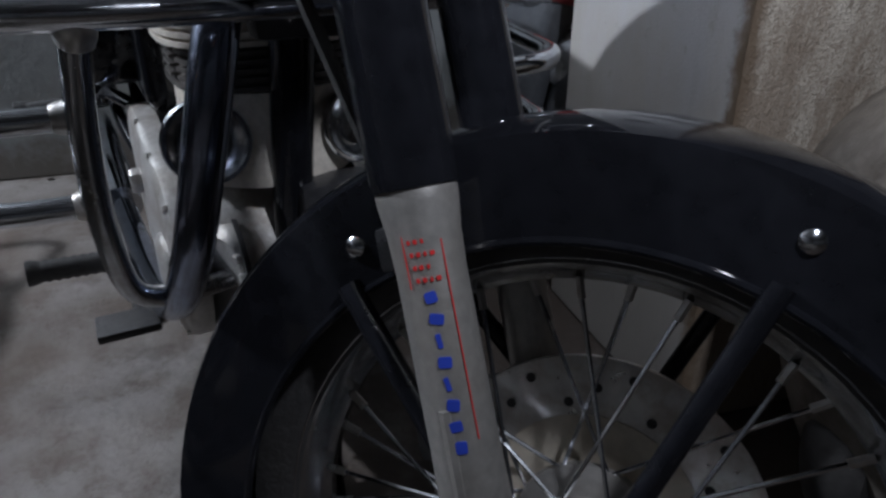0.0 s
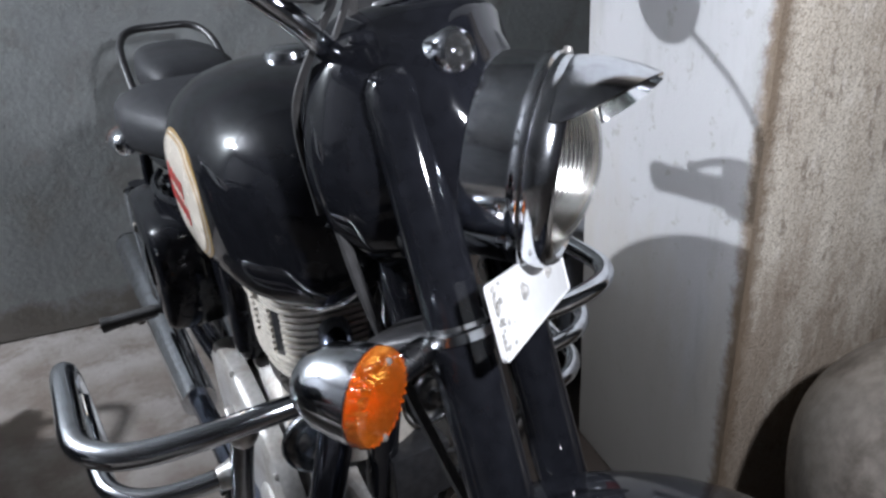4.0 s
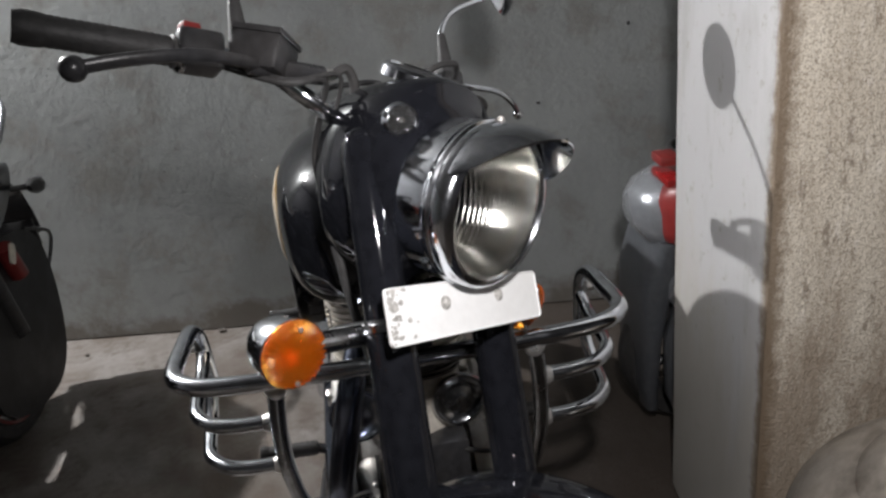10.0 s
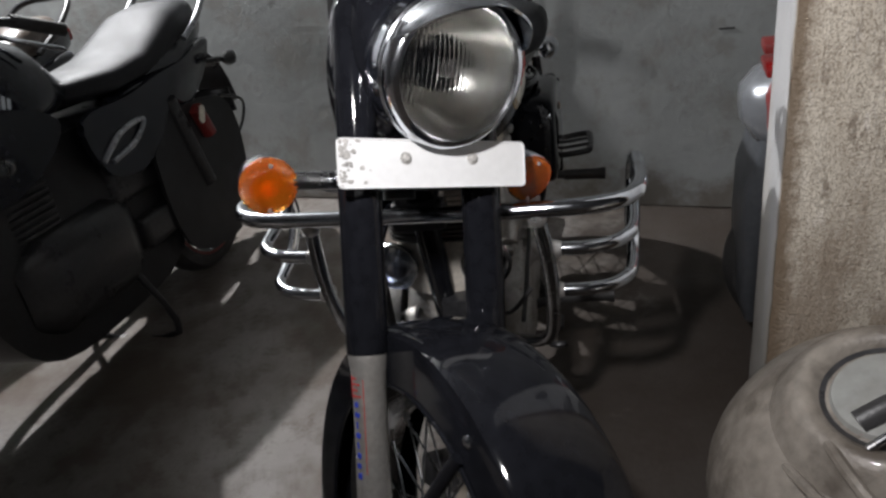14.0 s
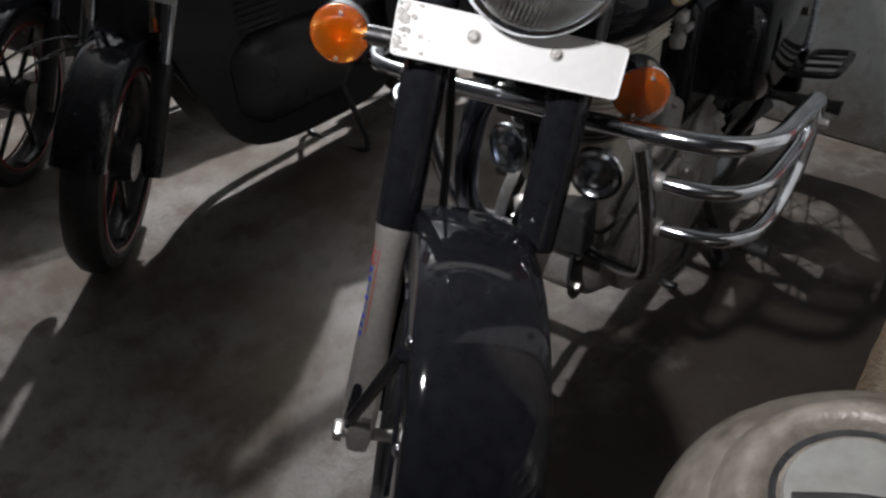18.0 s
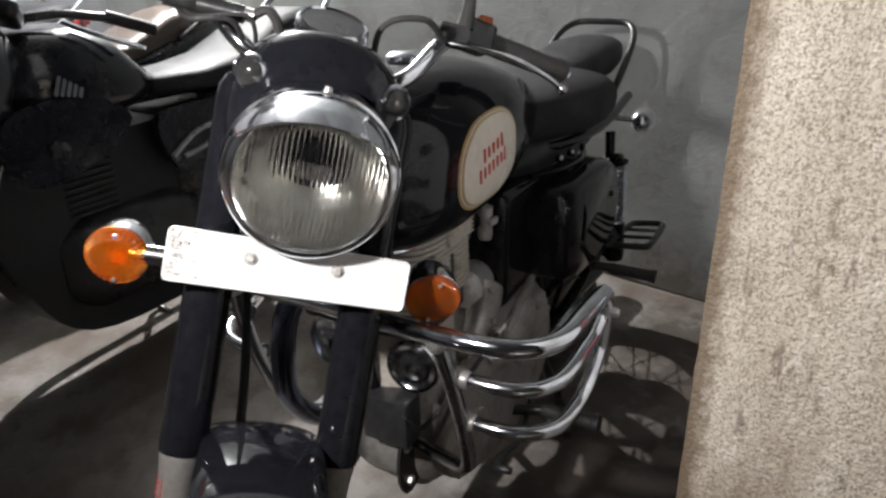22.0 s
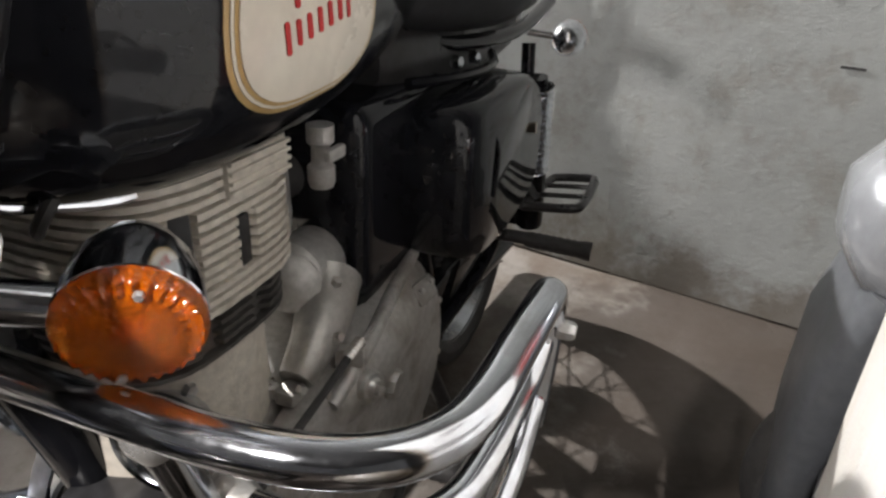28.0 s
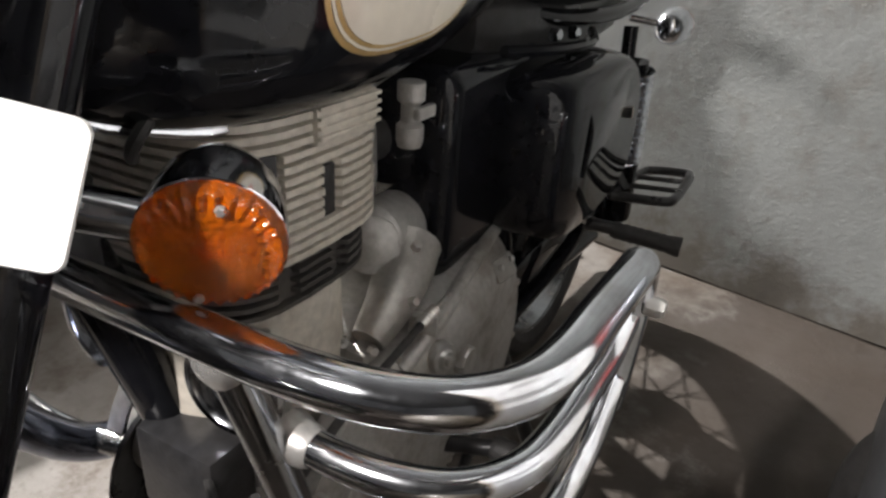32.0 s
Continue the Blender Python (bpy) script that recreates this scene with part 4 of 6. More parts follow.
def build_guard(bike):
    """Three chromed loops on each side, on upright posts before the engine."""
    for s in (-1, 1):
        # bent a little inwards on the rider's right
        def side(points):
            return [(x, s * y * (1.0 if s > 0 else 0.965), z) for x, y, z in points]
        guard = part("crash_guard", tube(side([(0.095, 0, 0.650), (0.096, 0.10, 0.650), (0.096, 0.19, 0.651), (0.095, 0.24, 0.652), (0.088, 0.285, 0.652), (0.072, 0.320, 0.652), (0.045, 0.342, 0.652), (0.010, 0.350, 0.652), (-0.04, 0.352, 0.652), (-0.10, 0.354, 0.651), (-0.133, 0.353, 0.645), (-0.153, 0.351, 0.622), (-0.158, 0.349, 0.58), (-0.156, 0.346, 0.51)]), 0.0135, 16, 6), CHROME, bike, "chromed tubular crash guard")
        for z, k in ((0.564, 0), (0.477, 1)):
            x = 0.057 - 0.018 * k
            part("guard_loop", tube(side([(x, 0.205, z), (x - 0.002, 0.262, z), (x - 0.016, 0.305, z), (x - 0.045, 0.333, z + 0.002), (x - 0.085, 0.342, z + 0.004), (-0.08, 0.345, z + 0.009), (-0.115, 0.347, z + 0.014 + 0.012 * k), (-0.150, 0.348, z + 0.03 + 0.03 * k)]), 0.0115, 14, 6), CHROME, guard, "chromed guard loop")
            part("guard_weld", lathe([(0.0118, 0.022), (0.0140, 0.017), (0.0150, 0.010), (0.0172, 0.006), (0.0175, 0)], 14), STEEL, guard, "rusty weld bead", to(side([(x, 0.203, z)])[0], (0, s, 0)))
        part("guard_post", tube(side([(0.090, 0.192, 0.642), (0.068, 0.203, 0.55), (0.040, 0.205, 0.45), (0.005, 0.19, 0.36), (-0.02, 0.13, 0.335), (-0.04, 0.05, 0.335)]), 0.0125, 14, 6), OLDCHROME, guard, "dark chromed guard post")
        part("post_weld", lathe([(0.0128, -0.016), (0.0160, -0.008), (0.0172, 0), (0.0150, 0.006)], 14), STEEL, guard, "", to(side([(0.090, 0.192, 0.640)])[0], (0.2, 0, 0.97)))
        part("clamp_nut", lathe([(0, 0.014), (0.006, 0.014), (0.008, 0.01), (0.008, 0)], 6), STEEL, guard, "", to(side([(-0.152, 0.360, 0.607)])[0], (0, s, 0)))
    part("guard_clamp", rbox(0.04, 0.09, 0.05, 0.01), SATIN, bike, "", Matrix.Translation((0.068, 0, 0.642)))


def build_engine(bike):
    # crankcase
    rings = []
    for x, hw, lo, hi in ((-0.02, 0.06, 0.26, 0.36), (-0.06, 0.095, 0.205, 0.43), (-0.14, 0.11, 0.18, 0.47), (-0.26, 0.112, 0.175, 0.48), (-0.40, 0.11, 0.18, 0.47), (-0.52, 0.105, 0.20, 0.44), (-0.58, 0.08, 0.24, 0.40), (-0.60, 0.05, 0.28, 0.36)):
        rings.append(superring((0, (lo + hi) / 2), hw, (hi - lo) / 2, 28, 4.0, x))
    part("crankcase", loft(rings), CASTING, bike, "dusty grey alloy crankcase")
    # covers on each side
    for s in (1, -1):
        pts = [(0.02, 0.33), (-0.02, 0.40), (-0.09, 0.445), (-0.18, 0.455), (-0.28, 0.47), (-0.38, 0.46), (-0.45, 0.41), (-0.47, 0.34), (-0.45, 0.26), (-0.38, 0.21), (-0.28, 0.195), (-0.15, 0.20), (-0.05, 0.23), (0.0, 0.27)]
        line = along([(x - 0.045, z, 0) for x, z in pts], 4, True)
        bm = bmesh.new()
        rows = []
        cx, cz = -0.27, 0.325
        for k, d in ((1.0, 0.0), (1.0, 0.018), (0.985, 0.027), (0.94, 0.032), (0.6, 0.036), (0.25, 0.037)):
            rows.append([bm.verts.new((cx + (p.x - cx) * k, s * (0.105 + d), cz + (p.y - cz) * k)) for p in line])
        for a, b in zip(rows, rows[1:]):
            for j in range(len(line)):
                bm.faces.new((a[j], a[(j + 1) % len(line)], b[(j + 1) % len(line)], b[j]))
        bm.faces.new(rows[-1])
        bmesh.ops.recalc_face_normals(bm, faces=bm.faces)
        cover = part("engine_cover", bm, CASTING, bike, "satin alloy engine side cover")
        for i in range(0, len(line), 5):
            p = line[i]
            part("cover_screw", bolt_bm(0.0055, 0.006), STEEL, cover, "", to((cx + (p.x - cx) * 0.965, s * 0.131, cz + (p.y - cz) * 0.965), (0, s, 0)))
        part("cover_boss", lathe([(0, 0.014), (0.042, 0.014), (0.05, 0.008), (0.052, 0)], 40), CASTING, cover, "round raised boss", to((-0.12, s * 0.136, 0.315), (0, s, 0)))
        part("filler_cap", lathe([(0, 0.016), (0.017, 0.016), (0.019, 0.012), (0.019, 0)], 8), STEEL, cover, "hexagonal alloy cap", to((-0.312, s * 0.140, 0.375), (0, s, 0)))
    # front of the crankcase: mounting plates, oil cover and studs
    for s in (-1, 1):
        pts = [(0.02, 0.30), (0.0, 0.37), (-0.06, 0.40), (-0.09, 0.33), (-0.05, 0.25), (0.0, 0.24)]
        plate = part("engine_mount", outline_slab([(p.x, p.y) for p in along([(x, z, 0) for x, z in pts], 3, True)], 0.006), SATIN, bike, "black engine mounting plate", Matrix(((1, 0, 0, 0), (0, 0, s, s * 0.062), (0, 1, 0, 0), (0, 0, 0, 1))))
        for x, z in ((-0.005, 0.34), (-0.045, 0.37), (-0.01, 0.265)):
            part("mount_bolt", bolt_bm(0.009, 0.008), STEEL, plate, "", to((x, s * 0.068, z), (0, s, 0)))
        for x, z in ((-0.06, 0.45), (-0.15, 0.455)):
            part("barrel_stud", lathe([(0, 0.02), (0.005, 0.02), (0.006, 0.014), (0.0095, 0.012), (0.0095, 0)], 6), STEEL, bike, "", Matrix.Translation((x, s * 0.088, z)))
    om = to((-0.045, -0.075, 0.355), (0.55, -0.83, 0.0), (0, 0, 1))
    oil = part("oil_cover", lathe([(0, 0.016), (0.030, 0.016), (0.036, 0.010), (0.040, 0.0), (0.040, -0.02), (0, -0.02)], 28), CASTING, bike, "round alloy oil filter cover", om)
    for k in range(3):
        a = radians(120 * k + 20)
        part("cover_bolt", bolt_bm(0.006, 0.007), STEEL, oil, "", om @ Matrix.Translation((0.030 * math.cos(a), 0.030 * math.sin(a), 0.014)))
    for k in range(5):
        part("case_rib", rbox(0.012, 0.004, 0.11, 0.0015), CASTING, bike, "", Matrix.Translation((-0.07 + 0.001 * k, -0.04 + 0.02 * k, 0.30)))
    # starter housing and pointed cover ahead on the rider's left
    starter = part("starter_cover", tube([(-0.272, 0.082, 0.520), (-0.245, 0.096, 0.506), (-0.205, 0.106, 0.490), (-0.166, 0.108, 0.469)], [0.040, 0.018], 22, 5), ALLOY, bike, "tapered alloy starter cover")
    part("starter_flange", lathe([(0, 0.010), (0.020, 0.010), (0.026, 0.006), (0.030, 0.006), (0.031, -0.01), (0.031, -0.05), (0, -0.05)], 32), CASTING, starter, "round machined flange", to((-0.222, 0.072, 0.542), (0.75, 0.5, 0.3)))
    part("starter_foot", rbox(0.026, 0.022, 0.016, 0.004), ALLOY, starter, "", Matrix.Translation((-0.155, 0.108, 0.460)))
    for at, way in (((-0.157, 0.118, 0.467), (0.4, 1, 0.2)), ((-0.198, 0.137, 0.508), (0.2, 1, 0.5)), ((-0.232, 0.118, 0.548), (0.2, 0.6, 1))):
        part("starter_bolt", bolt_bm(0.006, 0.007), STEEL, starter, "", to(at, way))
    part("starter_barrel", lathe([(0, 0.0), (0.035, 0), (0.038, 0.004), (0.038, 0.09), (0.03, 0.1), (0, 0.1)], 28), CASTING, bike, "", to((-0.33, 0.055, 0.535), (1, 0.05, 0.05)))
    housing = part("gear_housing", loft([[V((u, v + w * math.cos(a), z + h * math.sin(a))) for a in (2 * math.pi * k / 28 for k in range(28))] for u, v, z, w, h in ((-0.175, 0.118, 0.410, 0.010, 0.016), (-0.19, 0.118, 0.412, 0.024, 0.034), (-0.23, 0.116, 0.418, 0.038, 0.048), (-0.30, 0.112, 0.425, 0.046, 0.054), (-0.38, 0.106, 0.436, 0.048, 0.056), (-0.44, 0.10, 0.440, 0.040, 0.048), (-0.465, 0.10, 0.440, 0.022, 0.028))]), CASTING, bike, "domed alloy gear housing", angle=70)
    part("housing_rib", tube([(-0.44, 0.115, 0.492), (-0.34, 0.130, 0.480), (-0.25, 0.142, 0.462), (-0.18, 0.138, 0.436)], 0.009, 10, 5), CASTING, housing, "pale dusty parting ridge")
    part("inspection_plate", rbox(0.045, 0.006, 0.030, 0.004), ALLOY, housing, "small riveted plate", to((-0.40, 0.149, 0.462), (0.1, 1, 0.6), (0, 0, 1)) @ Matrix.Rotation(radians(90), 4, "X"))
    for u, z in ((-0.415, 0.468), (-0.385, 0.468)):
        part("plate_screw", bolt_bm(0.0045, 0.004), STEEL, housing, "", to((u, 0.151, z), (0.1, 1, 0.6)))
    cap = part("dipstick_cap", lathe([(0, 0.014), (0.009, 0.014), (0.012, 0.010), (0.017, 0.009), (0.019, 0.005), (0.020, 0)], 28), STEEL, bike, "alloy cap with a square head", to((-0.236, 0.152, 0.426), (0.25, 1, 0.15)))
    part("cap_head", rbox(0.011, 0.011, 0.008, 0.002), STEEL, cap, "", to((-0.232, 0.168, 0.428), (0.25, 1, 0.15)))
    part("cable_bracket", rbox(0.012, 0.030, 0.024, 0.003), STEEL, bike, "small rusty cable bracket", pose(-0.222, 0.138, 0.470, 0, 0, 25))
    # barrel and head with cooling fins
    barrel = part("cylinder_barrel", lathe([(0, 0.44), (0.062, 0.44), (0.062, 0.73), (0, 0.73)], 32), FINS, bike, "finned air-cooled cylinder", Matrix.Translation((-0.104, 0, 0)))
    part("barrel_foot", lathe([(0, 0.445), (0.098, 0.445), (0.1, 0.452), (0.098, 0.50), (0.0975, 0.550), (0, 0.551)], 40), FINS, barrel, "plain pale barrel base", Matrix.Translation((-0.104, 0, 0)))
    # angle round the barrel, lower and upper end of the gaps cut through the fins
    gaps = [(a * s, lo, hi) for s in (-1, 1) for a, lo, hi in ((60, 0.622, 0.690), (94, 0.620, 0.668), (128, 0.640, 0.705), (70, 0.560, 0.596), (106, 0.560, 0.596))]

    def fin_outline(half, z, rng):
        out = []
        for k in range(120):
            a = 3 * k
            c, d = math.cos(radians(a)), math.sin(radians(a))
            rad = half * min(1 / (abs(c) ** 3.4 + abs(d) ** 3.4) ** (1 / 3.4), 1.16)
            rad += rng.uniform(-0.0006, 0.0006)
            if any(lo <= z <= hi and abs((a - g + 180) % 360 - 180) < 4.6 for g, lo, hi in gaps):
                rad -= 0.012
            out.append((rad * c, rad * d))
        return out
    rng = random.Random(12)
    for z0, z1, half, mat, label in ((0.552, 0.600, 0.093, FINDARK, "dark barrel wall between the fins"), (0.600, 0.728, 0.1015, FINS, "pale barrel wall between the fins")):
        part("barrel_wall", outline_slab(fin_outline(half, 0, rng), z1 - z0), mat, barrel, label, Matrix.Translation((-0.104, 0, z0)))
    for i in range(19):
        z = 0.555 + 0.0092 * i
        dark = i < 5
        bm = outline_slab(fin_outline(0.102 if dark else 0.111, z, rng), 0.0040 if dark else 0.0054)
        part("fin", bm, FINDARK if dark else FINS, barrel, "dark lower fin" if dark else "pale alloy fin", Matrix.Translation((-0.104, 0, z)))
    for g, lo, hi in gaps:
        if lo > 0.6:
            c, d = math.cos(radians(g)), math.sin(radians(g))
            rad = 0.103 * min(1 / (abs(c) ** 3.4 + abs(d) ** 3.4) ** (1 / 3.4), 1.16) - 0.001
            part("fin_slot", rbox(0.016, hi - lo, 0.008, 0.002), SATIN, barrel, "dark slot through the fins", to((-0.104 + rad * c, rad * d, (lo + hi) / 2), (c, d, 0), (0, 0, 1)))
    for s in (-1, 1):
        boss = part("head_boss", rbox(0.080, 0.040, 0.034, 0.006), FINS, barrel, "cast boss on the cylinder head", Matrix.Translation((-0.125, s * 0.096, 0.706)))
        for k in range(4):
            part("boss_rib", rbox(0.078, 0.004, 0.0035, 0.001), FINS, boss, "", Matrix.Translation((-0.125, s * 0.117, 0.696 + 0.0075 * k)))
    part("rocker_cover", rbox(0.15, 0.13, 0.035, 0.012), FINS, barrel, "pale alloy rocker cover", Matrix.Translation((-0.085, 0, 0.733)))
    part("barrel_screw", bolt_bm(0.007, 0.006), STEEL, barrel, "", to((-0.045, 0.087, 0.535), (0.2, 1, 0)))
    # spark plug lead and fuel tap
    part("plug_lead", tube([(0.03, 0.06, 0.70), (0.05, 0.09, 0.72), (0.03, 0.09, 0.74)], 0.0045, 8, 5), RUBBER, bike, "black plug lead")
    tap = part("fuel_tap", lathe([(0, 0), (0.011, 0), (0.013, 0.006), (0.013, 0.02), (0.009, 0.024), (0.009, 0.04), (0.013, 0.044), (0.013, 0.06), (0, 0.06)], 16), CASTING, bike, "grey cast fuel tap", Matrix.Translation((-0.225, 0.11, 0.655)))
    part("tap_lever", rbox(0.03, 0.008, 0.012, 0.003), CASTING, tap, "", Matrix.Translation((-0.225, 0.125, 0.69)))
    # intake and carburettor
    part("carburettor", lathe([(0, -0.03), (0.028, -0.03), (0.032, 0), (0.03, 0.05), (0.022, 0.07), (0, 0.07)], 24), CASTING, bike, "grey carburettor body", Matrix.Translation((-0.25, 0.02, 0.60)))
    part("intake_hose", tube([(-0.17, 0, 0.64), (-0.25, 0.01, 0.635), (-0.36, 0.03, 0.62), (-0.45, 0.05, 0.60)], 0.028, 16, 5), RUBBER, bike, "black rubber intake hose")
    # clutch cable to the case on the rider's left
    part("case_cable", tube([(0.04, 0.150, 0.415), (-0.02, 0.153, 0.450), (-0.075, 0.152, 0.468), (-0.150, 0.150, 0.478), (-0.205, 0.146, 0.482)], 0.0042, 8, 6), RUBBER, bike, "thin black cable")
    part("cable_wire", tube([(-0.205, 0.146, 0.482), (-0.26, 0.14, 0.480), (-0.315, 0.13, 0.470)], 0.0022, 8, 4), STEEL, bike, "bare steel cable end")
    part("cable_spring", lathe([(0.0055 + 0.0018 * (k % 2), 0.0032 * k) for k in range(12)], 12), STEEL, bike, "small coil spring", to((-0.20, 0.1465, 0.482), (-1, -0.1, -0.03)))
    # exhaust on the rider's right
    part("exhaust_pipe", tube([(0.0, -0.045, 0.665), (0.045, -0.06, 0.66), (0.085, -0.085, 0.60), (0.075, -0.115, 0.47), (0.045, -0.128, 0.40), (-0.02, -0.142, 0.325), (-0.12, -0.152, 0.28), (-0.28, -0.16, 0.255), (-0.45, -0.165, 0.245), (-0.62, -0.17, 0.24)], 0.0205, 18, 6), BLUED, bike, "chromed exhaust header pipe")
    part("silencer", tube([(-0.60, -0.17, 0.235), (-0.68, -0.172, 0.24), (-0.95, -0.18, 0.265), (-1.35, -0.19, 0.31), (-1.40, -0.19, 0.315)], [0.036, 0.042], 22, 4), CHROME, bike, "chromed silencer")
    # horns before the engine
    for s in (-1, 1):
        hm = to((-0.015, s * 0.085, 0.505), (0.95, s * 0.12, 0.05), (0, 0, 1))
        horn = part("horn", lathe([(0, -0.03), (0.03, -0.028), (0.040, -0.012), (0.0455, 0), (0.0455, 0.004), (0.041, 0.007), (0.038, 0.004), (0.026, 0.001), (0.024, 0.005), (0.012, 0.008), (0.010, 0.014), (0, 0.015)], 36), OLDCHROME, bike, "round dull metal horn with a chrome ring", hm)
        part("horn_ring", lathe([(0.0455, 0.001), (0.047, 0.004), (0.045, 0.0085), (0.0415, 0.0075)], 36), CHROME, horn, "", hm)
    part("regulator", rbox(0.05, 0.09, 0.09, 0.008), SATIN, bike, "black finned regulator box", Matrix.Translation((0.0, 0.045, 0.405)))
    part("regulator_cable", tube([(0.02, 0.08, 0.43), (0.05, 0.13, 0.44), (0.055, 0.17, 0.49)], 0.004, 8, 5), RUBBER, bike, "thin black cable")


def build_body(bike):
    # frame tubes
    for name, pts, r in (("down_tube", [(0.105, 0, 0.80), (0.03, 0, 0.58), (-0.035, 0, 0.36), (-0.06, 0, 0.25)], 0.023),
                         ("head_tube", [(0.155, 0, 0.72), (0.04, 0, 0.985)], 0.03),
                         ("top_tube", [(0.07, 0, 0.90), (-0.2, 0, 0.85), (-0.50, 0, 0.75)], 0.02)):
        part(name, tube(pts, r, 14, 5), BLACK, bike, "black frame tube")
    for s in (-1, 1):
        part("rear_frame_tube", tube([(-0.46, s * 0.08, 0.76), (-0.62, s * 0.11, 0.735), (-0.85, s * 0.125, 0.73), (-1.12, s * 0.11, 0.75)], 0.0125, 12, 5), BLACK, bike, "black frame tube")
        part("seat_post", tube([(-0.50, s * 0.06, 0.74), (-0.53, s * 0.08, 0.5), (-0.58, s * 0.10, 0.27)], 0.0135, 12, 5), BLACK, bike, "black frame tube")
        part("lower_frame_tube", tube([(-0.56, s * 0.1, 0.28), (-0.72, s * 0.135, 0.36), (-0.86, s * 0.145, 0.50), (-0.90, s * 0.13, 0.70)], 0.0125, 12, 5), BLACK, bike, "black frame tube")
    # tank
    rings = []
    for u, hw, lo, hi in TANK:
        rings.append(superring((0, (lo + hi) / 2), hw, (hi - lo) / 2, 48, 2.5, u, 3.6))
    fine = []
    for i in range(len(rings) - 1):
        for k in range(4):
            q = [along([rings[max(i - 1, 0)][j], rings[i][j], rings[i + 1][j], rings[min(i + 2, len(rings) - 1)][j]], 4)[4 + k] for j in range(48)]
            fine.append(q)
    fine.append(rings[-1])
    tank = part("fuel_tank", loft(fine), BLACK, bike, "gloss black teardrop fuel tank", angle=70)
    for s in (-1, 1):
        seam = []
        for i in range(40):
            u = 0.095 - 0.56 * i / 39
            hw, lo, hi = tank_at(u)
            seam.append((u, s * hw * 0.62, lo + 0.004))
        part("tank_seam", tube(seam, 0.0045, 8, 1), CHROME, tank, "bright lower seam")
        for scale, lift, mat, name in ((1.0, 0.0022, GOLD, "badge_border"), (0.955, 0.0032, CREAM, "badge_line"), (0.93, 0.0036, GOLD, "badge_border"), (0.895, 0.0044, CREAM, "badge")):
            part(name, badge_patch(scale, lift, -0.143, 0.831, 0.097, 0.069), mat, tank, "gold badge edge" if mat is GOLD else "cream tank badge", side_mirror(s))
        # the two words of the badge, drawn as bars
        for row, n, w in ((0, 5, 0.0122), (1, 7, 0.0115)):
            for i in range(n):
                u = -0.138 + (n / 2 - 0.5 - i) * w * 1.15
                z = 0.847 - 0.027 * row - (u + 0.138) * 0.22
                y = tank_side(u, z)
                d = (V((0, 1, 0)) + V((0, 0, (tank_side(u, z - 0.004) - tank_side(u, z + 0.004)) / 0.008)) + V(((tank_side(u - 0.004, z) - tank_side(u + 0.004, z)) / 0.008, 0, 0))).normalized()
                h = 0.022 if (i in (0, n - 1)) else 0.0175
                part("badge_mark", outline_slab(rounded_rect(w * 0.5, h, 0.002, 2), 0.0007), REDINK, tank, "red printed bar", side_mirror(s) @ to((u, y + 0.0046, z), d, (0.1, 0, 1)))
    part("filler_cap", lathe([(0, 0.016), (0.022, 0.016), (0.03, 0.010), (0.032, 0)], 28), CHROME, tank, "chromed fuel cap", Matrix.Translation((-0.16, 0, 0.963)))
    part('air_box', rbox(0.30, 0.23, 0.245, 0.03, 4), BLACK, bike, 'gloss black air filter box', Matrix.Translation((-0.445, 0, 0.590)))
    # saddles
    def saddle(name, secs, label):
        rs = [superring((0, (lo + hi) / 2), hw, (hi - lo) / 2, 32, 3.0, x) for x, hw, lo, hi in secs]
        return part(name, loft(rs), SEATSKIN, bike, label, angle=80)
    saddle("rider_saddle", ((-0.41, 0.06, 0.78, 0.83), (-0.44, 0.10, 0.765, 0.855), (-0.52, 0.135, 0.75, 0.86), (-0.64, 0.178, 0.745, 0.87), (-0.76, 0.178, 0.75, 0.875), (-0.82, 0.13, 0.765, 0.865), (-0.835, 0.08, 0.79, 0.85)), "black leather rider's saddle")
    saddle("pillion_saddle", ((-0.80, 0.06, 0.84, 0.86), (-0.82, 0.085, 0.82, 0.885), (-0.90, 0.098, 0.81, 0.90), (-1.02, 0.098, 0.81, 0.908), (-1.12, 0.085, 0.82, 0.908), (-1.16, 0.055, 0.84, 0.895)), "black leather pillion saddle")
    part("frame_cover", loft([superring((0, 0.735), 0.085, 0.03, 24, 4, -0.40), superring((0, 0.725), 0.105, 0.052, 24, 4, -0.46), superring((0, 0.72), 0.115, 0.06, 24, 4, -0.66), superring((0, 0.74), 0.105, 0.06, 24, 4, -0.90), superring((0, 0.76), 0.07, 0.04, 24, 4, -1.08)]), SATIN, bike, "black cover under the saddles")
    part("grab_rail", tube([(-0.94, 0.108, 0.77), (-1.03, 0.112, 0.83), (-1.13, 0.108, 0.90), (-1.19, 0.075, 0.932), (-1.20, 0, 0.936), (-1.19, -0.075, 0.932), (-1.13, -0.108, 0.90), (-1.03, -0.112, 0.83), (-0.94, -0.108, 0.77)], 0.009, 12, 6), SATIN, bike, "black tubular grab rail")
    # side boxes
    for s in (-1, 1):
        rs = []
        for y, grow in ((0.05, 0.97), (0.065, 1.0), (0.164, 1.0), (0.187, 0.965), (0.197, 0.90)):
            pts = [(-0.42, 0.685), (-0.54, 0.70), (-0.70, 0.69), (-0.775, 0.63), (-0.785, 0.54), (-0.75, 0.492), (-0.62, 0.474), (-0.47, 0.482), (-0.415, 0.52), (-0.40, 0.61)]
            line = along([(x, z, 0) for x, z in pts], 4, True)
            rs.append([V((-0.59 + (p.x + 0.59) * grow, s * y, 0.565 + (p.y - 0.565) * grow)) for p in line])
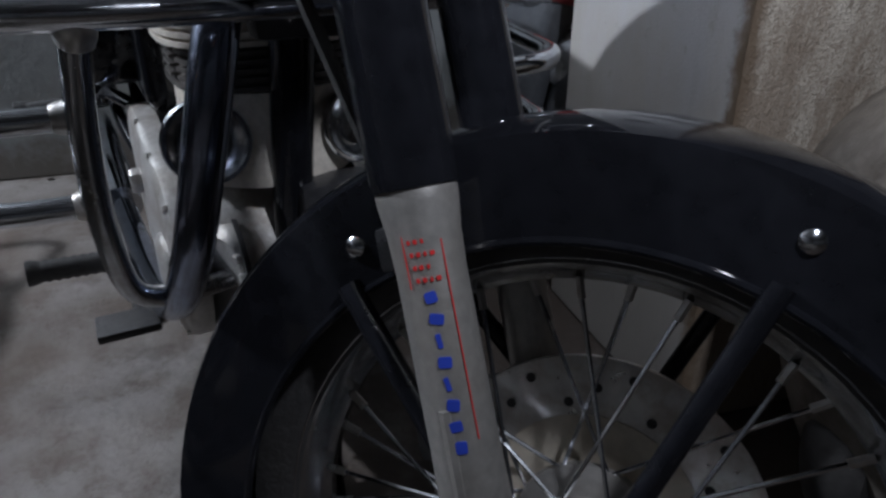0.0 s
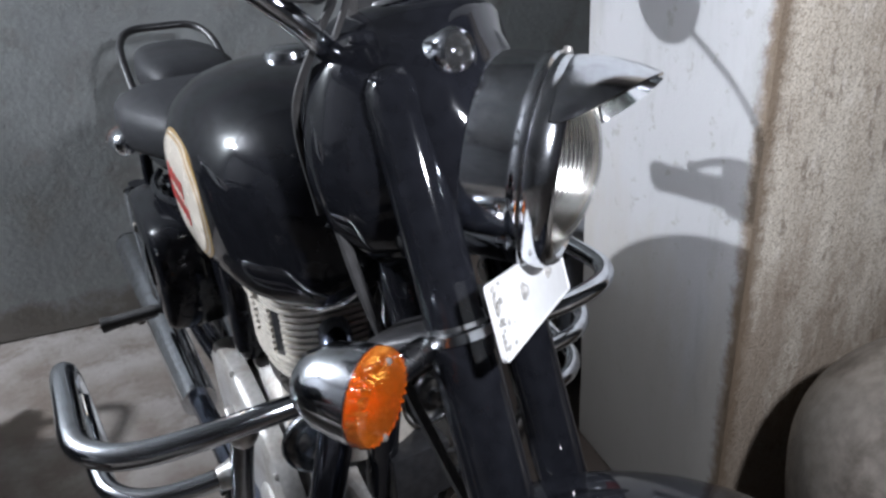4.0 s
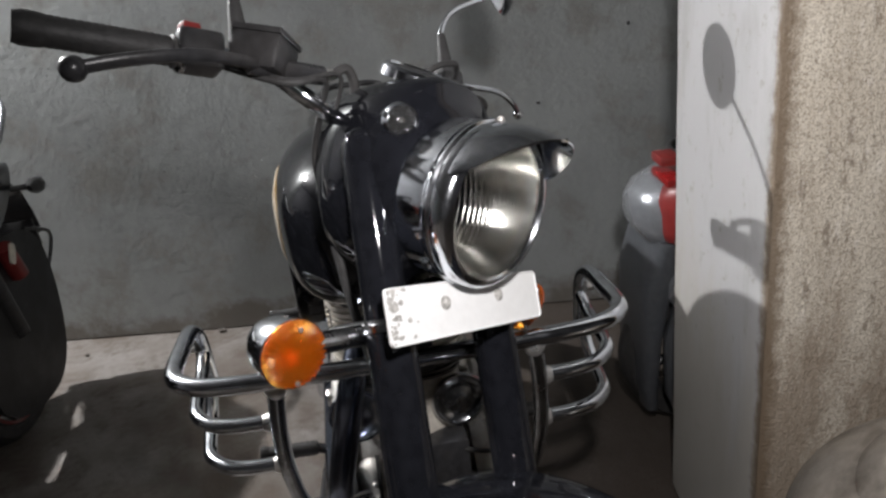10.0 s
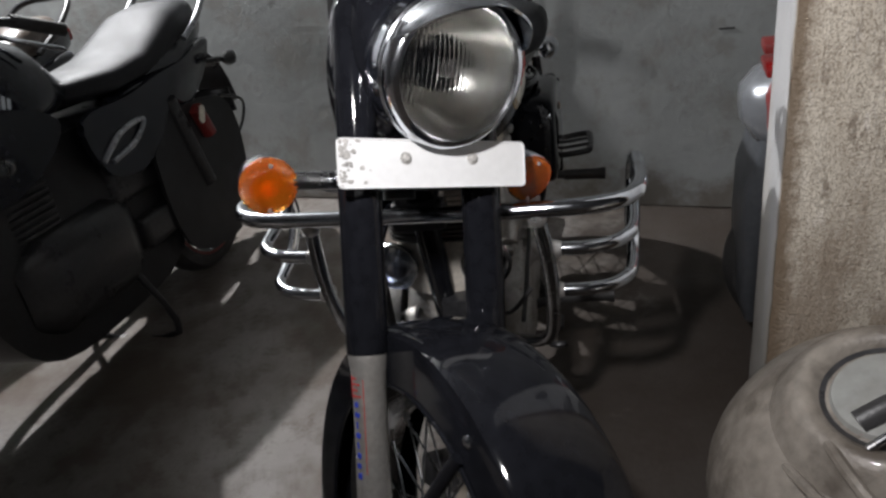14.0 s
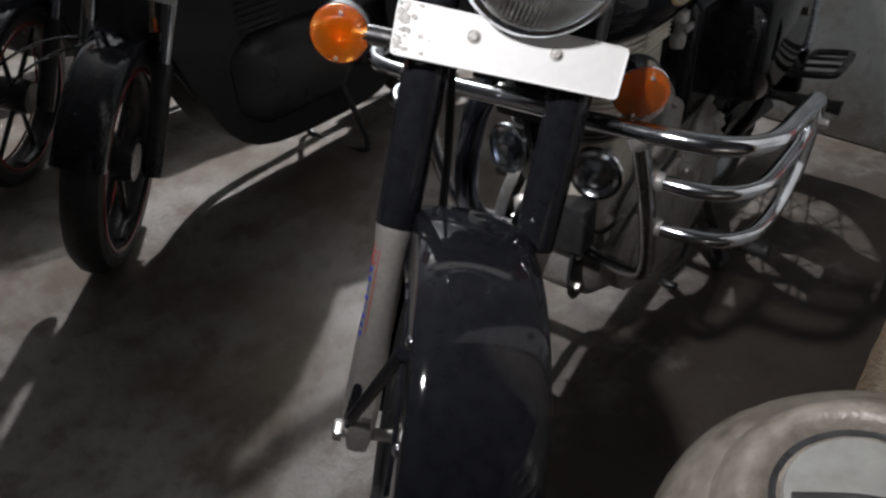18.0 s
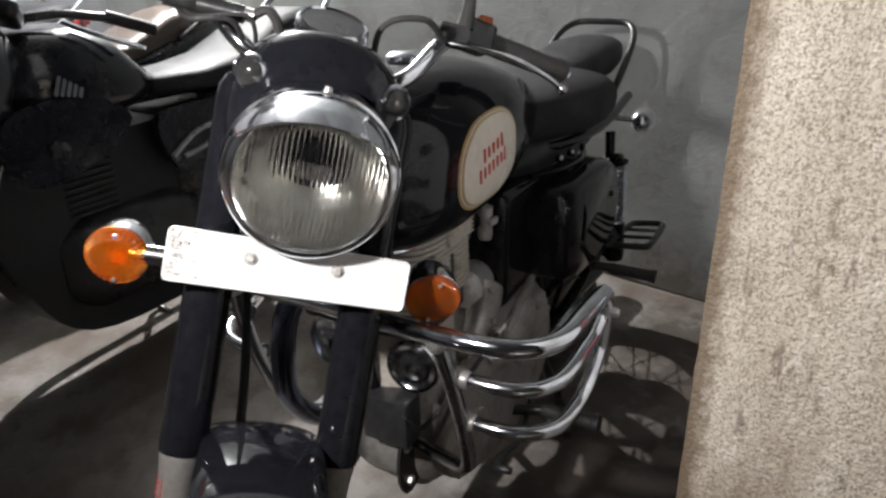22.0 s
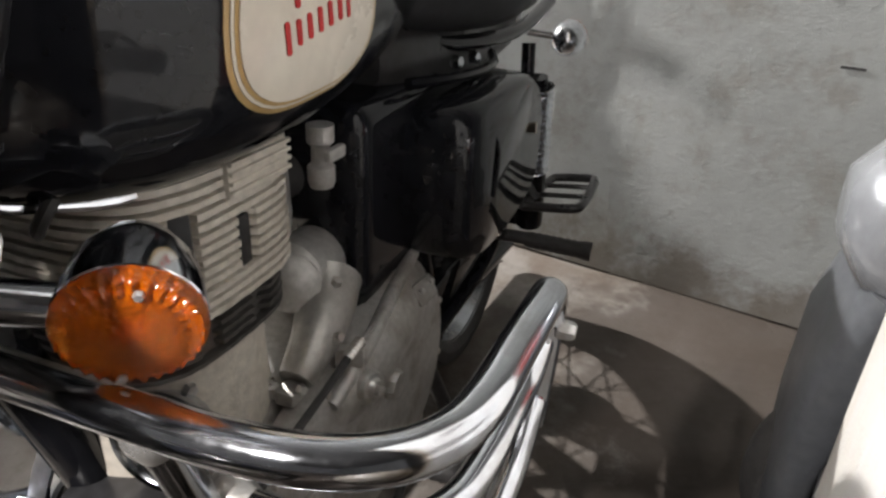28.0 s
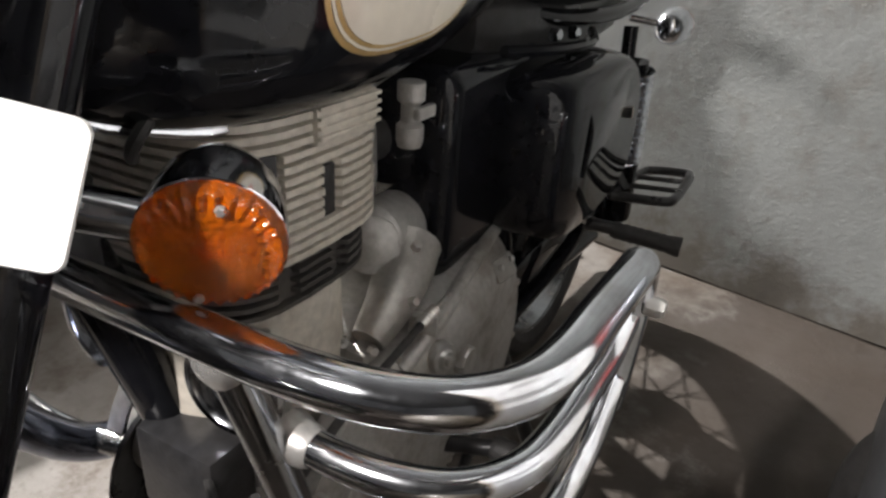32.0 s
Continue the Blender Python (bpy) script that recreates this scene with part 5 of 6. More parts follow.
        box = part("side_box", loft(rs), BLACK, bike, "gloss black rounded tool box", angle=60)
        part("box_rib", tube([(-0.50, s * 0.189, 0.66), (-0.515, s * 0.199, 0.62), (-0.51, s * 0.198, 0.56)], 0.003, 8, 4), BLACK, box, "")
        part("box_knob", lathe([(0, 0.012), (0.008, 0.011), (0.010, 0.004), (0.007, 0)], 16), CHROME, box, "small chrome knob", to((-0.42, s * 0.18, 0.655), (0, s, 0)))
        part("box_strap", tube([(-0.40, s * 0.12, 0.72), (-0.50, s * 0.15, 0.715), (-0.62, s * 0.15, 0.71), (-0.68, s * 0.13, 0.715)], 0.007, 8, 4), BLACK, box, "")
        part("box_badge", outline_slab(rounded_rect(0.07, 0.018, 0.006), 0.0015), CREAM, box, "small cream badge", side_mirror(s) @ to((-0.752, 0.183, 0.60), (-0.5, 1, 0), (0, 0, 1)))
        # small fittings above the box
        for x, z in ((-0.46, 0.715), (-0.53, 0.725), (-0.60, 0.72)):
            part("frame_bolt", bolt_bm(0.009, 0.012), CHROME, bike, "", to((x, s * 0.125, z), (0.2, s, 0.1)))
        # shock absorbers
        shock = part("shock_absorber", lathe([(0, 0), (0.024, 0), (0.026, 0.01), (0.026, 0.12), (0.018, 0.13), (0.018, 0.30), (0, 0.30)], 22), BLACK, bike, "black shock absorber", to((-0.90, s * 0.165, 0.36), (0.18, 0, 0.95)))
        part("spring", lathe([(0.026 + 0.0045 * math.sin(k * 1.2), 0.12 + 0.0022 * k) for k in range(76)], 20), CHROME, shock, "chromed coil spring", to((-0.90, s * 0.165, 0.36), (0.18, 0, 0.95)))
        # pillion footrest with rubber
        peg = part("pillion_peg", tube([(-0.735, s * 0.15, 0.403), (-0.745, s * 0.200, 0.400)], 0.011, 12, 1), SATIN, bike, "black pillion footrest")
        part("peg_rubber", lathe([(0, 0), (0.0135, 0)] + [(0.0135 + 0.0016 * (k % 2), 0.004 + 0.006 * k) for k in range(16)] + [(0.0165, 0.105), (0.0165, 0.112), (0, 0.112)], 14), RUBBER, peg, "ribbed rubber sleeve", to((-0.744, s * 0.197, 0.399), (-0.1, s, -0.05)))
        part("peg_bracket", tube([(-0.60, s * 0.12, 0.42), (-0.68, s * 0.155, 0.43), (-0.735, s * 0.155, 0.403)], 0.012, 10, 4, flat=0.6), BLACK, peg, "")
        # rider's footrest
        rest = part("rider_peg", tube([(-0.30, s * 0.13, 0.245), (-0.32, s * 0.20, 0.255)], 0.011, 12, 1), SATIN, bike, "rider's footrest")
        part("peg_rubber", lathe([(0, 0), (0.015, 0)] + [(0.015 + 0.002 * (k % 2), 0.004 + 0.006 * k) for k in range(18)] + [(0.019, 0.114), (0.019, 0.12), (0, 0.12)], 14), RUBBER, rest, "ribbed rubber sleeve", to((-0.32, s * 0.195, 0.255), (0, s, 0.04)))
        # rear turn signal
        part("rear_indicator_stalk", tube([(-1.10, s * 0.075, 0.69), (-1.13, s * 0.136, 0.682)], 0.0075, 10, 1), OLDCHROME, bike, "")
        indicator(bike, to((-1.168, s * 0.149, 0.677), (-1, 0, 0), (0, 0, 1)), "chromed round rear turn signal")
    # ladder footrest behind on the rider's left
    loop = [(-0.82, 0.170, 0.433), (-0.96, 0.185, 0.433), (-0.985, 0.200, 0.434), (-0.99, 0.255, 0.440), (-0.965, 0.271, 0.442), (-0.84, 0.271, 0.442), (-0.815, 0.255, 0.440), (-0.81, 0.185, 0.434)]
    lady = part("step_loop", tube(loop, 0.0085, 10, 4, closed=True), SATIN, bike, "black tubular step for a pillion passenger")
    for x in (-0.87, -0.925):
        part("step_rung", tube([(x, 0.175, 0.434), (x - 0.01, 0.271, 0.442)], 0.005, 8, 1), SATIN, lady, "")
    part("step_bracket", tube([(-0.84, 0.14, 0.52), (-0.85, 0.165, 0.46), (-0.85, 0.185, 0.434)], 0.009, 8, 4), SATIN, lady, "")
    # chain case, swing arm, rear wheel and mudguard
    for s in (-1, 1):
        part("swing_arm", tube([(-0.56, s * 0.085, 0.30), (-0.75, s * 0.10, 0.295), (-0.945, s * 0.11, 0.29)], 0.019, 12, 4), BLACK, bike, "black swing arm")
    part("chain_case", rbox(0.42, 0.03, 0.07, 0.014), BLACK, bike, "black chain case", Matrix.Translation((-0.75, 0.088, 0.335)))
    R = Matrix.Translation((-0.935, 0, 0.288))
    spoked_wheel(bike, R, 0.228, 0.288, 0.10, (0.05, 0.075))
    fender(bike, R, "rear_mudguard", 0.325, 0.085, 0.26, 10, 196, BLACK, 40, "gloss black rear mudguard")
    # brake pedal, centre stand
    part("brake_pedal", tube([(-0.40, -0.155, 0.26), (-0.30, -0.18, 0.22), (-0.17, -0.185, 0.235), (-0.13, -0.19, 0.245)], 0.008, 10, 5), SATIN, bike, "black brake pedal")
    part("pedal_pad", rbox(0.055, 0.075, 0.012, 0.004), RUBBER, bike, "", Matrix.Translation((-0.125, -0.20, 0.252)))
    part("gear_pedal", tube([(-0.36, 0.155, 0.24), (-0.25, 0.175, 0.225), (-0.13, 0.18, 0.255), (-0.12, 0.215, 0.258)], 0.007, 10, 5), SATIN, bike, "black gear pedal")
    for s in (-1, 1):
        part("centre_stand_leg", tube([(-0.55, s * 0.09, 0.25), (-0.58, s * 0.13, 0.12), (-0.60, s * 0.16, 0.012)], 0.013, 12, 4), SATIN, bike, "black centre stand leg")
        part("stand_foot", rbox(0.07, 0.03, 0.012, 0.004), SATIN, bike, "", Matrix.Translation((-0.60, s * 0.165, 0.008)))


def build_hero():
    m = pose(BIKE_AT[0], BIKE_AT[1], 0, 0, 0, HEADING)
    bike = thing("motorcycle", m, "gloss black classic motorcycle with chrome guard and turned handlebar", "motorcycle")
    build_front(bike)
    build_guard(bike)
    build_engine(bike)
    build_body(bike)
    return bike


build_hero()

# ---- the other motorcycles ----
def alloy_wheel(parent, at, r, w, stripe):
    turn = Matrix.Translation(at) @ Matrix.Rotation(radians(-90), 4, "X")
    h = w / 2
    wheel = part("wheel", lathe([(r - 0.075, -h * 0.5), (r - 0.07, -h * 0.7), (r - 0.062, -h * 0.72), (r - 0.062, h * 0.72), (r - 0.07, h * 0.7), (r - 0.075, h * 0.5), (r - 0.08, 0), (r - 0.075, -h * 0.5)], 56), SATIN, parent, "black alloy wheel", turn)
    part("tyre", lathe([(r - 0.065, -h * 0.75), (r - 0.05, -h), (r - 0.02, -h * 0.95), (r - 0.004, -h * 0.5), (r, 0), (r - 0.004, h * 0.5), (r - 0.02, h * 0.95), (r - 0.05, h), (r - 0.065, h * 0.75)], 56), RUBBER, wheel, "worn black tyre", turn)
    part("hub", lathe([(0, -0.05), (0.05, -0.05), (0.055, -0.03), (0.055, 0.03), (0.05, 0.05), (0, 0.05)], 28), SATIN, wheel, "", turn)
    for i in range(6):
        a = radians(60 * i + 10)
        part("wheel_spoke", tube([(0.045 * math.cos(a), 0, 0.045 * math.sin(a)), ((r - 0.075) * math.cos(a + 0.12), 0, (r - 0.075) * math.sin(a + 0.12))], 0.013, 8, 1, flat=0.6), SATIN, wheel, "", Matrix.Translation(at))
    if stripe:
        for s in (-1, 1):
            part("rim_stripe", lathe([(r - 0.071, 0), (r - 0.069, 0.003 * s), (r - 0.061, 0.003 * s), (r - 0.059, 0)], 56), REDPLASTIC, wheel, "red rim stripe", turn @ Matrix.Translation((0, 0, s * h * 0.95)))
    return wheel


def commuter(m, label, paint, seat_skin, rail):
    """A dark commuter motorcycle: x ahead, y to the rider's left."""
    b = thing("motorcycle", m, label, "motorcycle", "dark motorcycles by the wall")
    alloy_wheel(b, (0.65, 0, 0.30), 0.30, 0.085, True)
    alloy_wheel(b, (-0.68, 0, 0.30), 0.30, 0.10, True)
    fender(b, Matrix.Translation((0.65, 0, 0.30)), "front_mudguard", 0.325, 0.055, 0.285, 30, 165, paint, 28, "dark front mudguard")
    fender(b, Matrix.Translation((-0.68, 0, 0.30)), "rear_mudguard", 0.34, 0.07, 0.30, 50, 185, SATIN, 28, "black rear mudguard")
    lean = V((-0.46, 0, 0.89))
    for s in (-1, 1):
        base = to((0.65, s * 0.09, 0.30), lean)
        part("fork_slider", lathe([(0, -0.03), (0.024, -0.03), (0.026, 0), (0.025, 0.26), (0, 0.26)], 20), SATIN, b, "black fork slider", base)
        part("fork_tube", lathe([(0.018, 0.25), (0.018, 0.66), (0, 0.66)], 18), OLDCHROME, b, "chromed fork tube", base)
    # headlamp cowl, lamp and plate
    rings = [superring((0, 0.80), 0.05, 0.06, 24, 2.4, 0.54), superring((0, 0.80), 0.10, 0.10, 24, 2.6, 0.52), superring((0, 0.83), 0.125, 0.13, 24, 2.6, 0.45), superring((0, 0.87), 0.115, 0.12, 24, 2.4, 0.37), superring((0, 0.90), 0.07, 0.07, 24, 2.2, 0.30)]
    cowl = part("headlamp_cowl", loft(rings), paint, b, "dark pointed headlamp cowl")
    lm = to((0.517, 0, 0.815), (1, 0, 0.1), (0, 0, 1))
    part("reflector", lathe([(0.085, 0.012), (0.06, -0.02), (0.02, -0.04), (0, -0.042)], 32, squash=0.72), REFLECT, cowl, "silvered reflector", lm)
    g = part("lamp_glass", lathe([(0.086, 0.012), (0.07, 0.026), (0.04, 0.034), (0, 0.037)], 32, squash=0.72), GLASS, cowl, "clear lamp glass", lm)
    g.visible_shadow = False
    P = to((0.565, 0, 0.690), (1, 0, 0.12), (0, 0, 1))
    plate = part("number_plate", outline_slab(rounded_rect(0.25, 0.055, 0.008), 0.003), WHITEPLATE, b, "white number plate with dark bars", P)
    for i in range(9):
        if i not in (2, 5):
            part("plate_bar", outline_slab(rounded_rect(0.014, 0.028, 0.003, 2), 0.0008), SATIN, plate, "", P @ Matrix.Translation((-0.085 + 0.0235 * i, 0, 0.003)))
    for s in (-1, 1):
        part("plate_strap", rbox(0.005, 0.010, 0.09, 0.001), ALLOY, plate, "bright metal strap", Matrix.Translation((0.56, s * 0.07, 0.625)))
    # tank with side shrouds
    rings = [superring((0, (lo + hi) / 2), hw, (hi - lo) / 2, 32, 2.7, x) for x, hw, lo, hi in ((0.33, 0.05, 0.80, 0.87), (0.30, 0.10, 0.74, 0.935), (0.22, 0.14, 0.71, 0.975), (0.10, 0.155, 0.71, 0.985), (0.0, 0.145, 0.73, 0.955), (-0.08, 0.115, 0.75, 0.88), (-0.14, 0.08, 0.77, 0.835))]
    tank = part("fuel_tank", loft(rings), paint, b, "dark blue-black fuel tank", angle=70)
    for s in (-1, 1):
        pts = [(0.36, 0.78), (0.26, 0.82), (0.10, 0.80), (0.02, 0.74), (0.12, 0.66), (0.27, 0.62), (0.36, 0.66)]
        part("tank_shroud", outline_slab([(p.x, p.y) for p in along([(x, z, 0) for x, z in pts], 4, True)], 0.014), paint, b, "dark side shroud", Matrix(((1, 0, 0, 0), (0, 0, s, s * 0.15), (0, 1, 0, 0), (0, 0, 0, 1))))
        for k in range(5):
            part("tank_badge", outline_slab(rounded_rect(0.010, 0.05 - 0.006 * k, 0.003, 2), 0.002), CHROME, tank, "bright wing-shaped badge bar", to((0.20 - 0.014 * k, s * 0.1565, 0.85 - 0.006 * k), (0.1, s, 0.15), (-0.5, 0, 1)))
        pts = [(-0.08, 0.72), (-0.30, 0.74), (-0.52, 0.76), (-0.44, 0.62), (-0.28, 0.53), (-0.12, 0.56)]
        panel = part("side_panel", outline_slab([(p.x, p.y) for p in along([(x, z, 0) for x, z in pts], 4, True)], 0.02), paint, b, "dark triangular side panel", Matrix(((1, 0, 0, 0), (0, 0, s, s * 0.125), (0, 1, 0, 0), (0, 0, 0, 1))))
        part("panel_trim", tube([(-0.10, s * 0.148, 0.60), (-0.20, s * 0.152, 0.655), (-0.32, s * 0.152, 0.665), (-0.26, s * 0.15, 0.615), (-0.14, s * 0.148, 0.59)], 0.008, 8, 5), SILVER, panel, "silver leaf-shaped trim")
        part("front_indicator", ball(0.036, 18, 10, 0.7), GLASS if s > 0 else AMBER, b, "small oval turn signal", Matrix.Translation((0.40, s * 0.21, 0.735)))
        part("indicator_bulb", ball(0.012, 12, 8), AMBER, b, "amber bulb", Matrix.Translation((0.40, s * 0.205, 0.735)))
        part("indicator_stalk", tube([(0.38, s * 0.10, 0.74), (0.395, s * 0.18, 0.735)], 0.009, 8, 1), SATIN, b, "")
        rear = part("rear_indicator", loft([superring((s * 0.155, 0.73), 0.004, 0.006, 16, 2, -0.965), superring((s * 0.155, 0.73), 0.022, 0.026, 16, 2, -0.945), superring((s * 0.155, 0.73), 0.024, 0.026, 16, 2, -0.915), superring((s * 0.155, 0.73), 0.008, 0.01, 16, 2, -0.875)]), SATIN, b, "dark pointed rear turn signal")
        part("rear_indicator_stalk", tube([(-0.86, s * 0.07, 0.735), (-0.915, s * 0.14, 0.73)], 0.010, 8, 1), SATIN, rear, "")
        part("shock_absorber", tube([(-0.60, s * 0.13, 0.36), (-0.50, s * 0.13, 0.68)], 0.028, 14, 1), SATIN, b, "black shock absorber")
        part("swing_arm", tube([(-0.22, s * 0.09, 0.32), (-0.68, s * 0.10, 0.30)], 0.02, 10, 1), SATIN, b, "black swing arm")
        part("grip", tube([(0.17, s * 0.25, 0.985), (0.14, s * 0.37, 0.975)], 0.0165, 14, 1), RUBBER, b, "black rubber grip")
        part("lever", tube([(0.25, s * 0.17, 0.965), (0.25, s * 0.25, 0.955), (0.215, s * 0.36, 0.94)], 0.0065, 8, 5), OLDCHROME, b, "bright hand lever")
    part("handlebar", tube([(0.17, -0.27, 0.985), (0.22, -0.16, 0.975), (0.26, -0.07, 0.95), (0.26, 0.07, 0.95), (0.22, 0.16, 0.975), (0.17, 0.27, 0.985)], 0.0112, 12, 5), SATIN, b, "black handlebar")
    part("instrument", rbox(0.09, 0.2, 0.05, 0.02, 3), SATIN, b, "black instrument panel", pose(0.31, 0, 0.975, 0, -35, 0))
    # long seat, tail, grab rail
    rings = [superring((0, (lo + hi) / 2), hw, (hi - lo) / 2, 28, 3.2, x) for x, hw, lo, hi in ((-0.10, 0.06, 0.77, 0.815), (-0.15, 0.10, 0.755, 0.825), (-0.30, 0.135, 0.75, 0.83), (-0.45, 0.145, 0.765, 0.85), (-0.54, 0.142, 0.785, 0.89), (-0.66, 0.135, 0.815, 0.945), (-0.78, 0.125, 0.84, 0.965), (-0.86, 0.095, 0.86, 0.96), (-0.90, 0.06, 0.88, 0.945))]
    part("seat", loft(rings), seat_skin, b, "long padded seat", angle=80)
    rings = [superring((0, (lo + hi) / 2), hw, (hi - lo) / 2, 24, 3.0, x) for x, hw, lo, hi in ((-0.45, 0.11, 0.70, 0.79), (-0.65, 0.125, 0.72, 0.85), (-0.82, 0.10, 0.76, 0.89), (-0.93, 0.07, 0.82, 0.92), (-0.97, 0.04, 0.86, 0.91))]
    tail = part("tail_cowl", loft(rings), paint, b, "dark tail cowl")
    part("tail_lamp", rbox(0.03, 0.10, 0.05, 0.012, 3), TAIL, tail, "red tail lamp", Matrix.Translation((-0.96, 0, 0.875)))
    part("grab_rail", tube([(-0.68, 0.14, 0.84), (-0.80, 0.15, 0.91), (-0.93, 0.12, 1.00), (-0.97, 0.0, 1.015), (-0.93, -0.12, 1.00), (-0.80, -0.15, 0.91), (-0.68, -0.14, 0.84)], 0.011, 10, 6), rail, b, "tubular grab rail")
    part("plate_holder", rbox(0.012, 0.16, 0.10, 0.004), SATIN, b, "black rear plate holder", pose(-1.01, 0, 0.56, 0, 14, 0))
    # long rear mudguard sloping back from the tail, with its lower flap and bracket
    rows = []
    for x, z, w, d in ((-0.80, 0.78, 0.085, 0.030), (-0.90, 0.76, 0.085, 0.026), (-0.98, 0.71, 0.080, 0.020), (-1.03, 0.63, 0.078, 0.014), (-1.06, 0.55, 0.075, 0.010)):
        rows.append([V((x + d * math.sin(t) * 0.8, w * math.copysign(abs(math.cos(t)) ** 0.6, math.cos(t)), z + d * math.sin(t))) for t in (2 * math.pi * k / 20 for k in range(20))])
    flap = part("mudguard_flap", loft(rows), SATIN, b, "black sloping rear mudguard flap", angle=60)
    part("flap_bracket", tube([(-0.90, 0.09, 0.60), (-0.99, 0.11, 0.57), (-1.05, 0.10, 0.53), (-1.03, 0.09, 0.47), (-0.95, 0.10, 0.44), (-0.88, 0.10, 0.46)], 0.006, 8, 5), SATIN, flap, "thin black wire bracket")
    # added panels that stop light stripes through the rear wheel
    for off in (0.125, -0.137):
        part("light_block_panel", outline_slab([(p.x, p.y) for p in along([(x, z, 0) for x, z in ((-0.36, 0.60), (-0.62, 0.64), (-0.84, 0.60), (-0.90, 0.44), (-0.84, 0.20), (-0.66, 0.12), (-0.38, 0.22))], 4, True)], 0.012), DULLBLACK, b, "added black panel that blocks light beside the rear wheel", Matrix(((1, 0, 0, 0), (0, 0, 1, off), (0, 1, 0, 0), (0, 0, 0, 1))))
    part("spring_cover", tube([(-0.66, 0.15, 0.52), (-0.61, 0.152, 0.62)], 0.026, 14, 1), REDPLASTIC, b, "dull red spring cover")
    part("reflector", outline_slab(rounded_rect(0.03, 0.06, 0.012), 0.004), CREAM, b, "pale side reflector", to((-0.60, 0.176, 0.60), (0, 1, 0), (-0.5, 0, 1)))
    # wide black fairing beside the rear wheel
    rows = [[V((cx + gx * (px - cx), y, cz + gx * (pz - cz))) for px, pz in ((p.x, p.y) for p in along([(x, z, 0) for x, z in ((-0.30, 0.74), (-0.62, 0.78), (-0.86, 0.82), (-0.80, 0.72), (-0.62, 0.62), (-0.40, 0.58))], 4, True))] for y, gx in ((0.06, 1.0), (0.118, 1.0), (0.130, 0.9)) for cx, cz in ((-0.56, 0.70),)]
    part("tail_fairing", loft(rows), paint, b, "dark tail fairing", angle=50)
    # engine and exhaust
    part("crankcase", loft([superring((0, 0.36), 0.09, 0.10, 24, 4, 0.26), superring((0, 0.36), 0.14, 0.14, 24, 4, 0.18), superring((0, 0.36), 0.15, 0.14, 24, 4, -0.10), superring((0, 0.36), 0.10, 0.11, 24, 4, -0.20)]), SATIN, b, "black engine case")
    for i in range(9):
        part("fin", outline_slab(rounded_rect(0.17, 0.19, 0.03, 4), 0.006), SATIN, b, "", Matrix.Translation((0.13, 0, 0.50 + 0.018 * i)))
    part("exhaust_pipe", tube([(0.20, -0.03, 0.60), (0.30, -0.05, 0.52), (0.29, -0.10, 0.33), (0.15, -0.15, 0.21), (-0.2, -0.17, 0.21), (-0.40, -0.18, 0.24)], 0.019, 12, 6), SATIN, b, "black exhaust pipe")
    part("silencer", tube([(-0.40, -0.18, 0.24), (-0.6, -0.19, 0.28), (-0.98, -0.20, 0.34)], [0.045, 0.05], 16, 4), SATIN, b, "black silencer")
    part("frame_tube", tube([(0.30, 0, 0.84), (0.27, 0, 0.55), (0.20, 0, 0.26), (-0.15, 0, 0.22), (-0.25, 0, 0.45), (-0.30, 0, 0.72)], 0.02, 12, 5), SATIN, b, "black frame tube")
    part("centre_stand", tube([(-0.12, -0.1, 0.26), (-0.16, -0.15, 0.012), (-0.16, 0.15, 0.012), (-0.12, 0.1, 0.26)], 0.011, 10, 4), SATIN, b, "black centre stand")
    # added slab, no real part: keeps light from passing under the engine
    part("light_block_slab", outline_slab([(p.x, p.y) for p in along([(x, z, 0) for x, z in ((0.40, 0.64), (0.36, 0.34), (0.22, 0.17), (-0.10, 0.14), (-0.36, 0.17), (-0.50, 0.32), (-0.50, 0.66), (-0.05, 0.70))], 4, True)], 0.17, 0.02), DULLBLACK, b, "added dull black slab that blocks light under the motorcycle", Matrix(((1, 0, 0, 0), (0, 0, 1, -0.085), (0, 1, 0, 0), (0, 0, 0, 1))))
    part("battery_box", rbox(0.26, 0.20, 0.28, 0.03, 3), SATIN, b, "black battery box", Matrix.Translation((-0.28, 0, 0.58)))
    part("chain_case", rbox(0.50, 0.05, 0.10, 0.02, 3), SATIN, b, "black chain case", Matrix.Translation((-0.46, 0.10, 0.33)))
    part("fork_reflector", rbox(0.012, 0.008, 0.035, 0.003), AMBER, b, "small amber side reflector", Matrix.Translation((0.46, 0.125, 0.60)))
    # bars, fork and front wheel turned to the left lock
    head = Matrix.Translation((0.33, -0.03, 0.88))
    turn = head @ Matrix.Rotation(radians(46), 4, V((-0.42, 0, 0.91))) @ head.inverted()
    steered = ("wheel", "tyre", "hub", "wheel_spoke", "rim_stripe", "front_mudguard", "fork_slider", "fork_tube", "headlamp_cowl", "reflector", "lamp_glass", "number_plate", "plate_bar", "plate_strap",
               "front_indicator", "indicator_bulb", "indicator_stalk", "grip", "lever", "handlebar", "instrument")
    raised = {"grip": 0.085, "lever": 0.085, "handlebar": 0.085, "instrument": 0.08, "headlamp_cowl": 0.06, "reflector": 0.045, "lamp_glass": 0.045, "number_plate": 0.045,
              "plate_bar": 0.045, "plate_strap": 0.045, "front_indicator": 0.045, "indicator_bulb": 0.045, "indicator_stalk": 0.045}
    for ob in b.children_recursive:
        kind = ob.name.split(".")[0]
        if ob.type == "MESH" and kind in steered and sum(v.co.x for v in ob.data.vertices) > 0.1 * len(ob.data.vertices):
            ob.data.transform(turn @ Matrix.Translation((0, 0, raised.get(kind, 0.0))))
    return b


YAW = radians(HEADING)
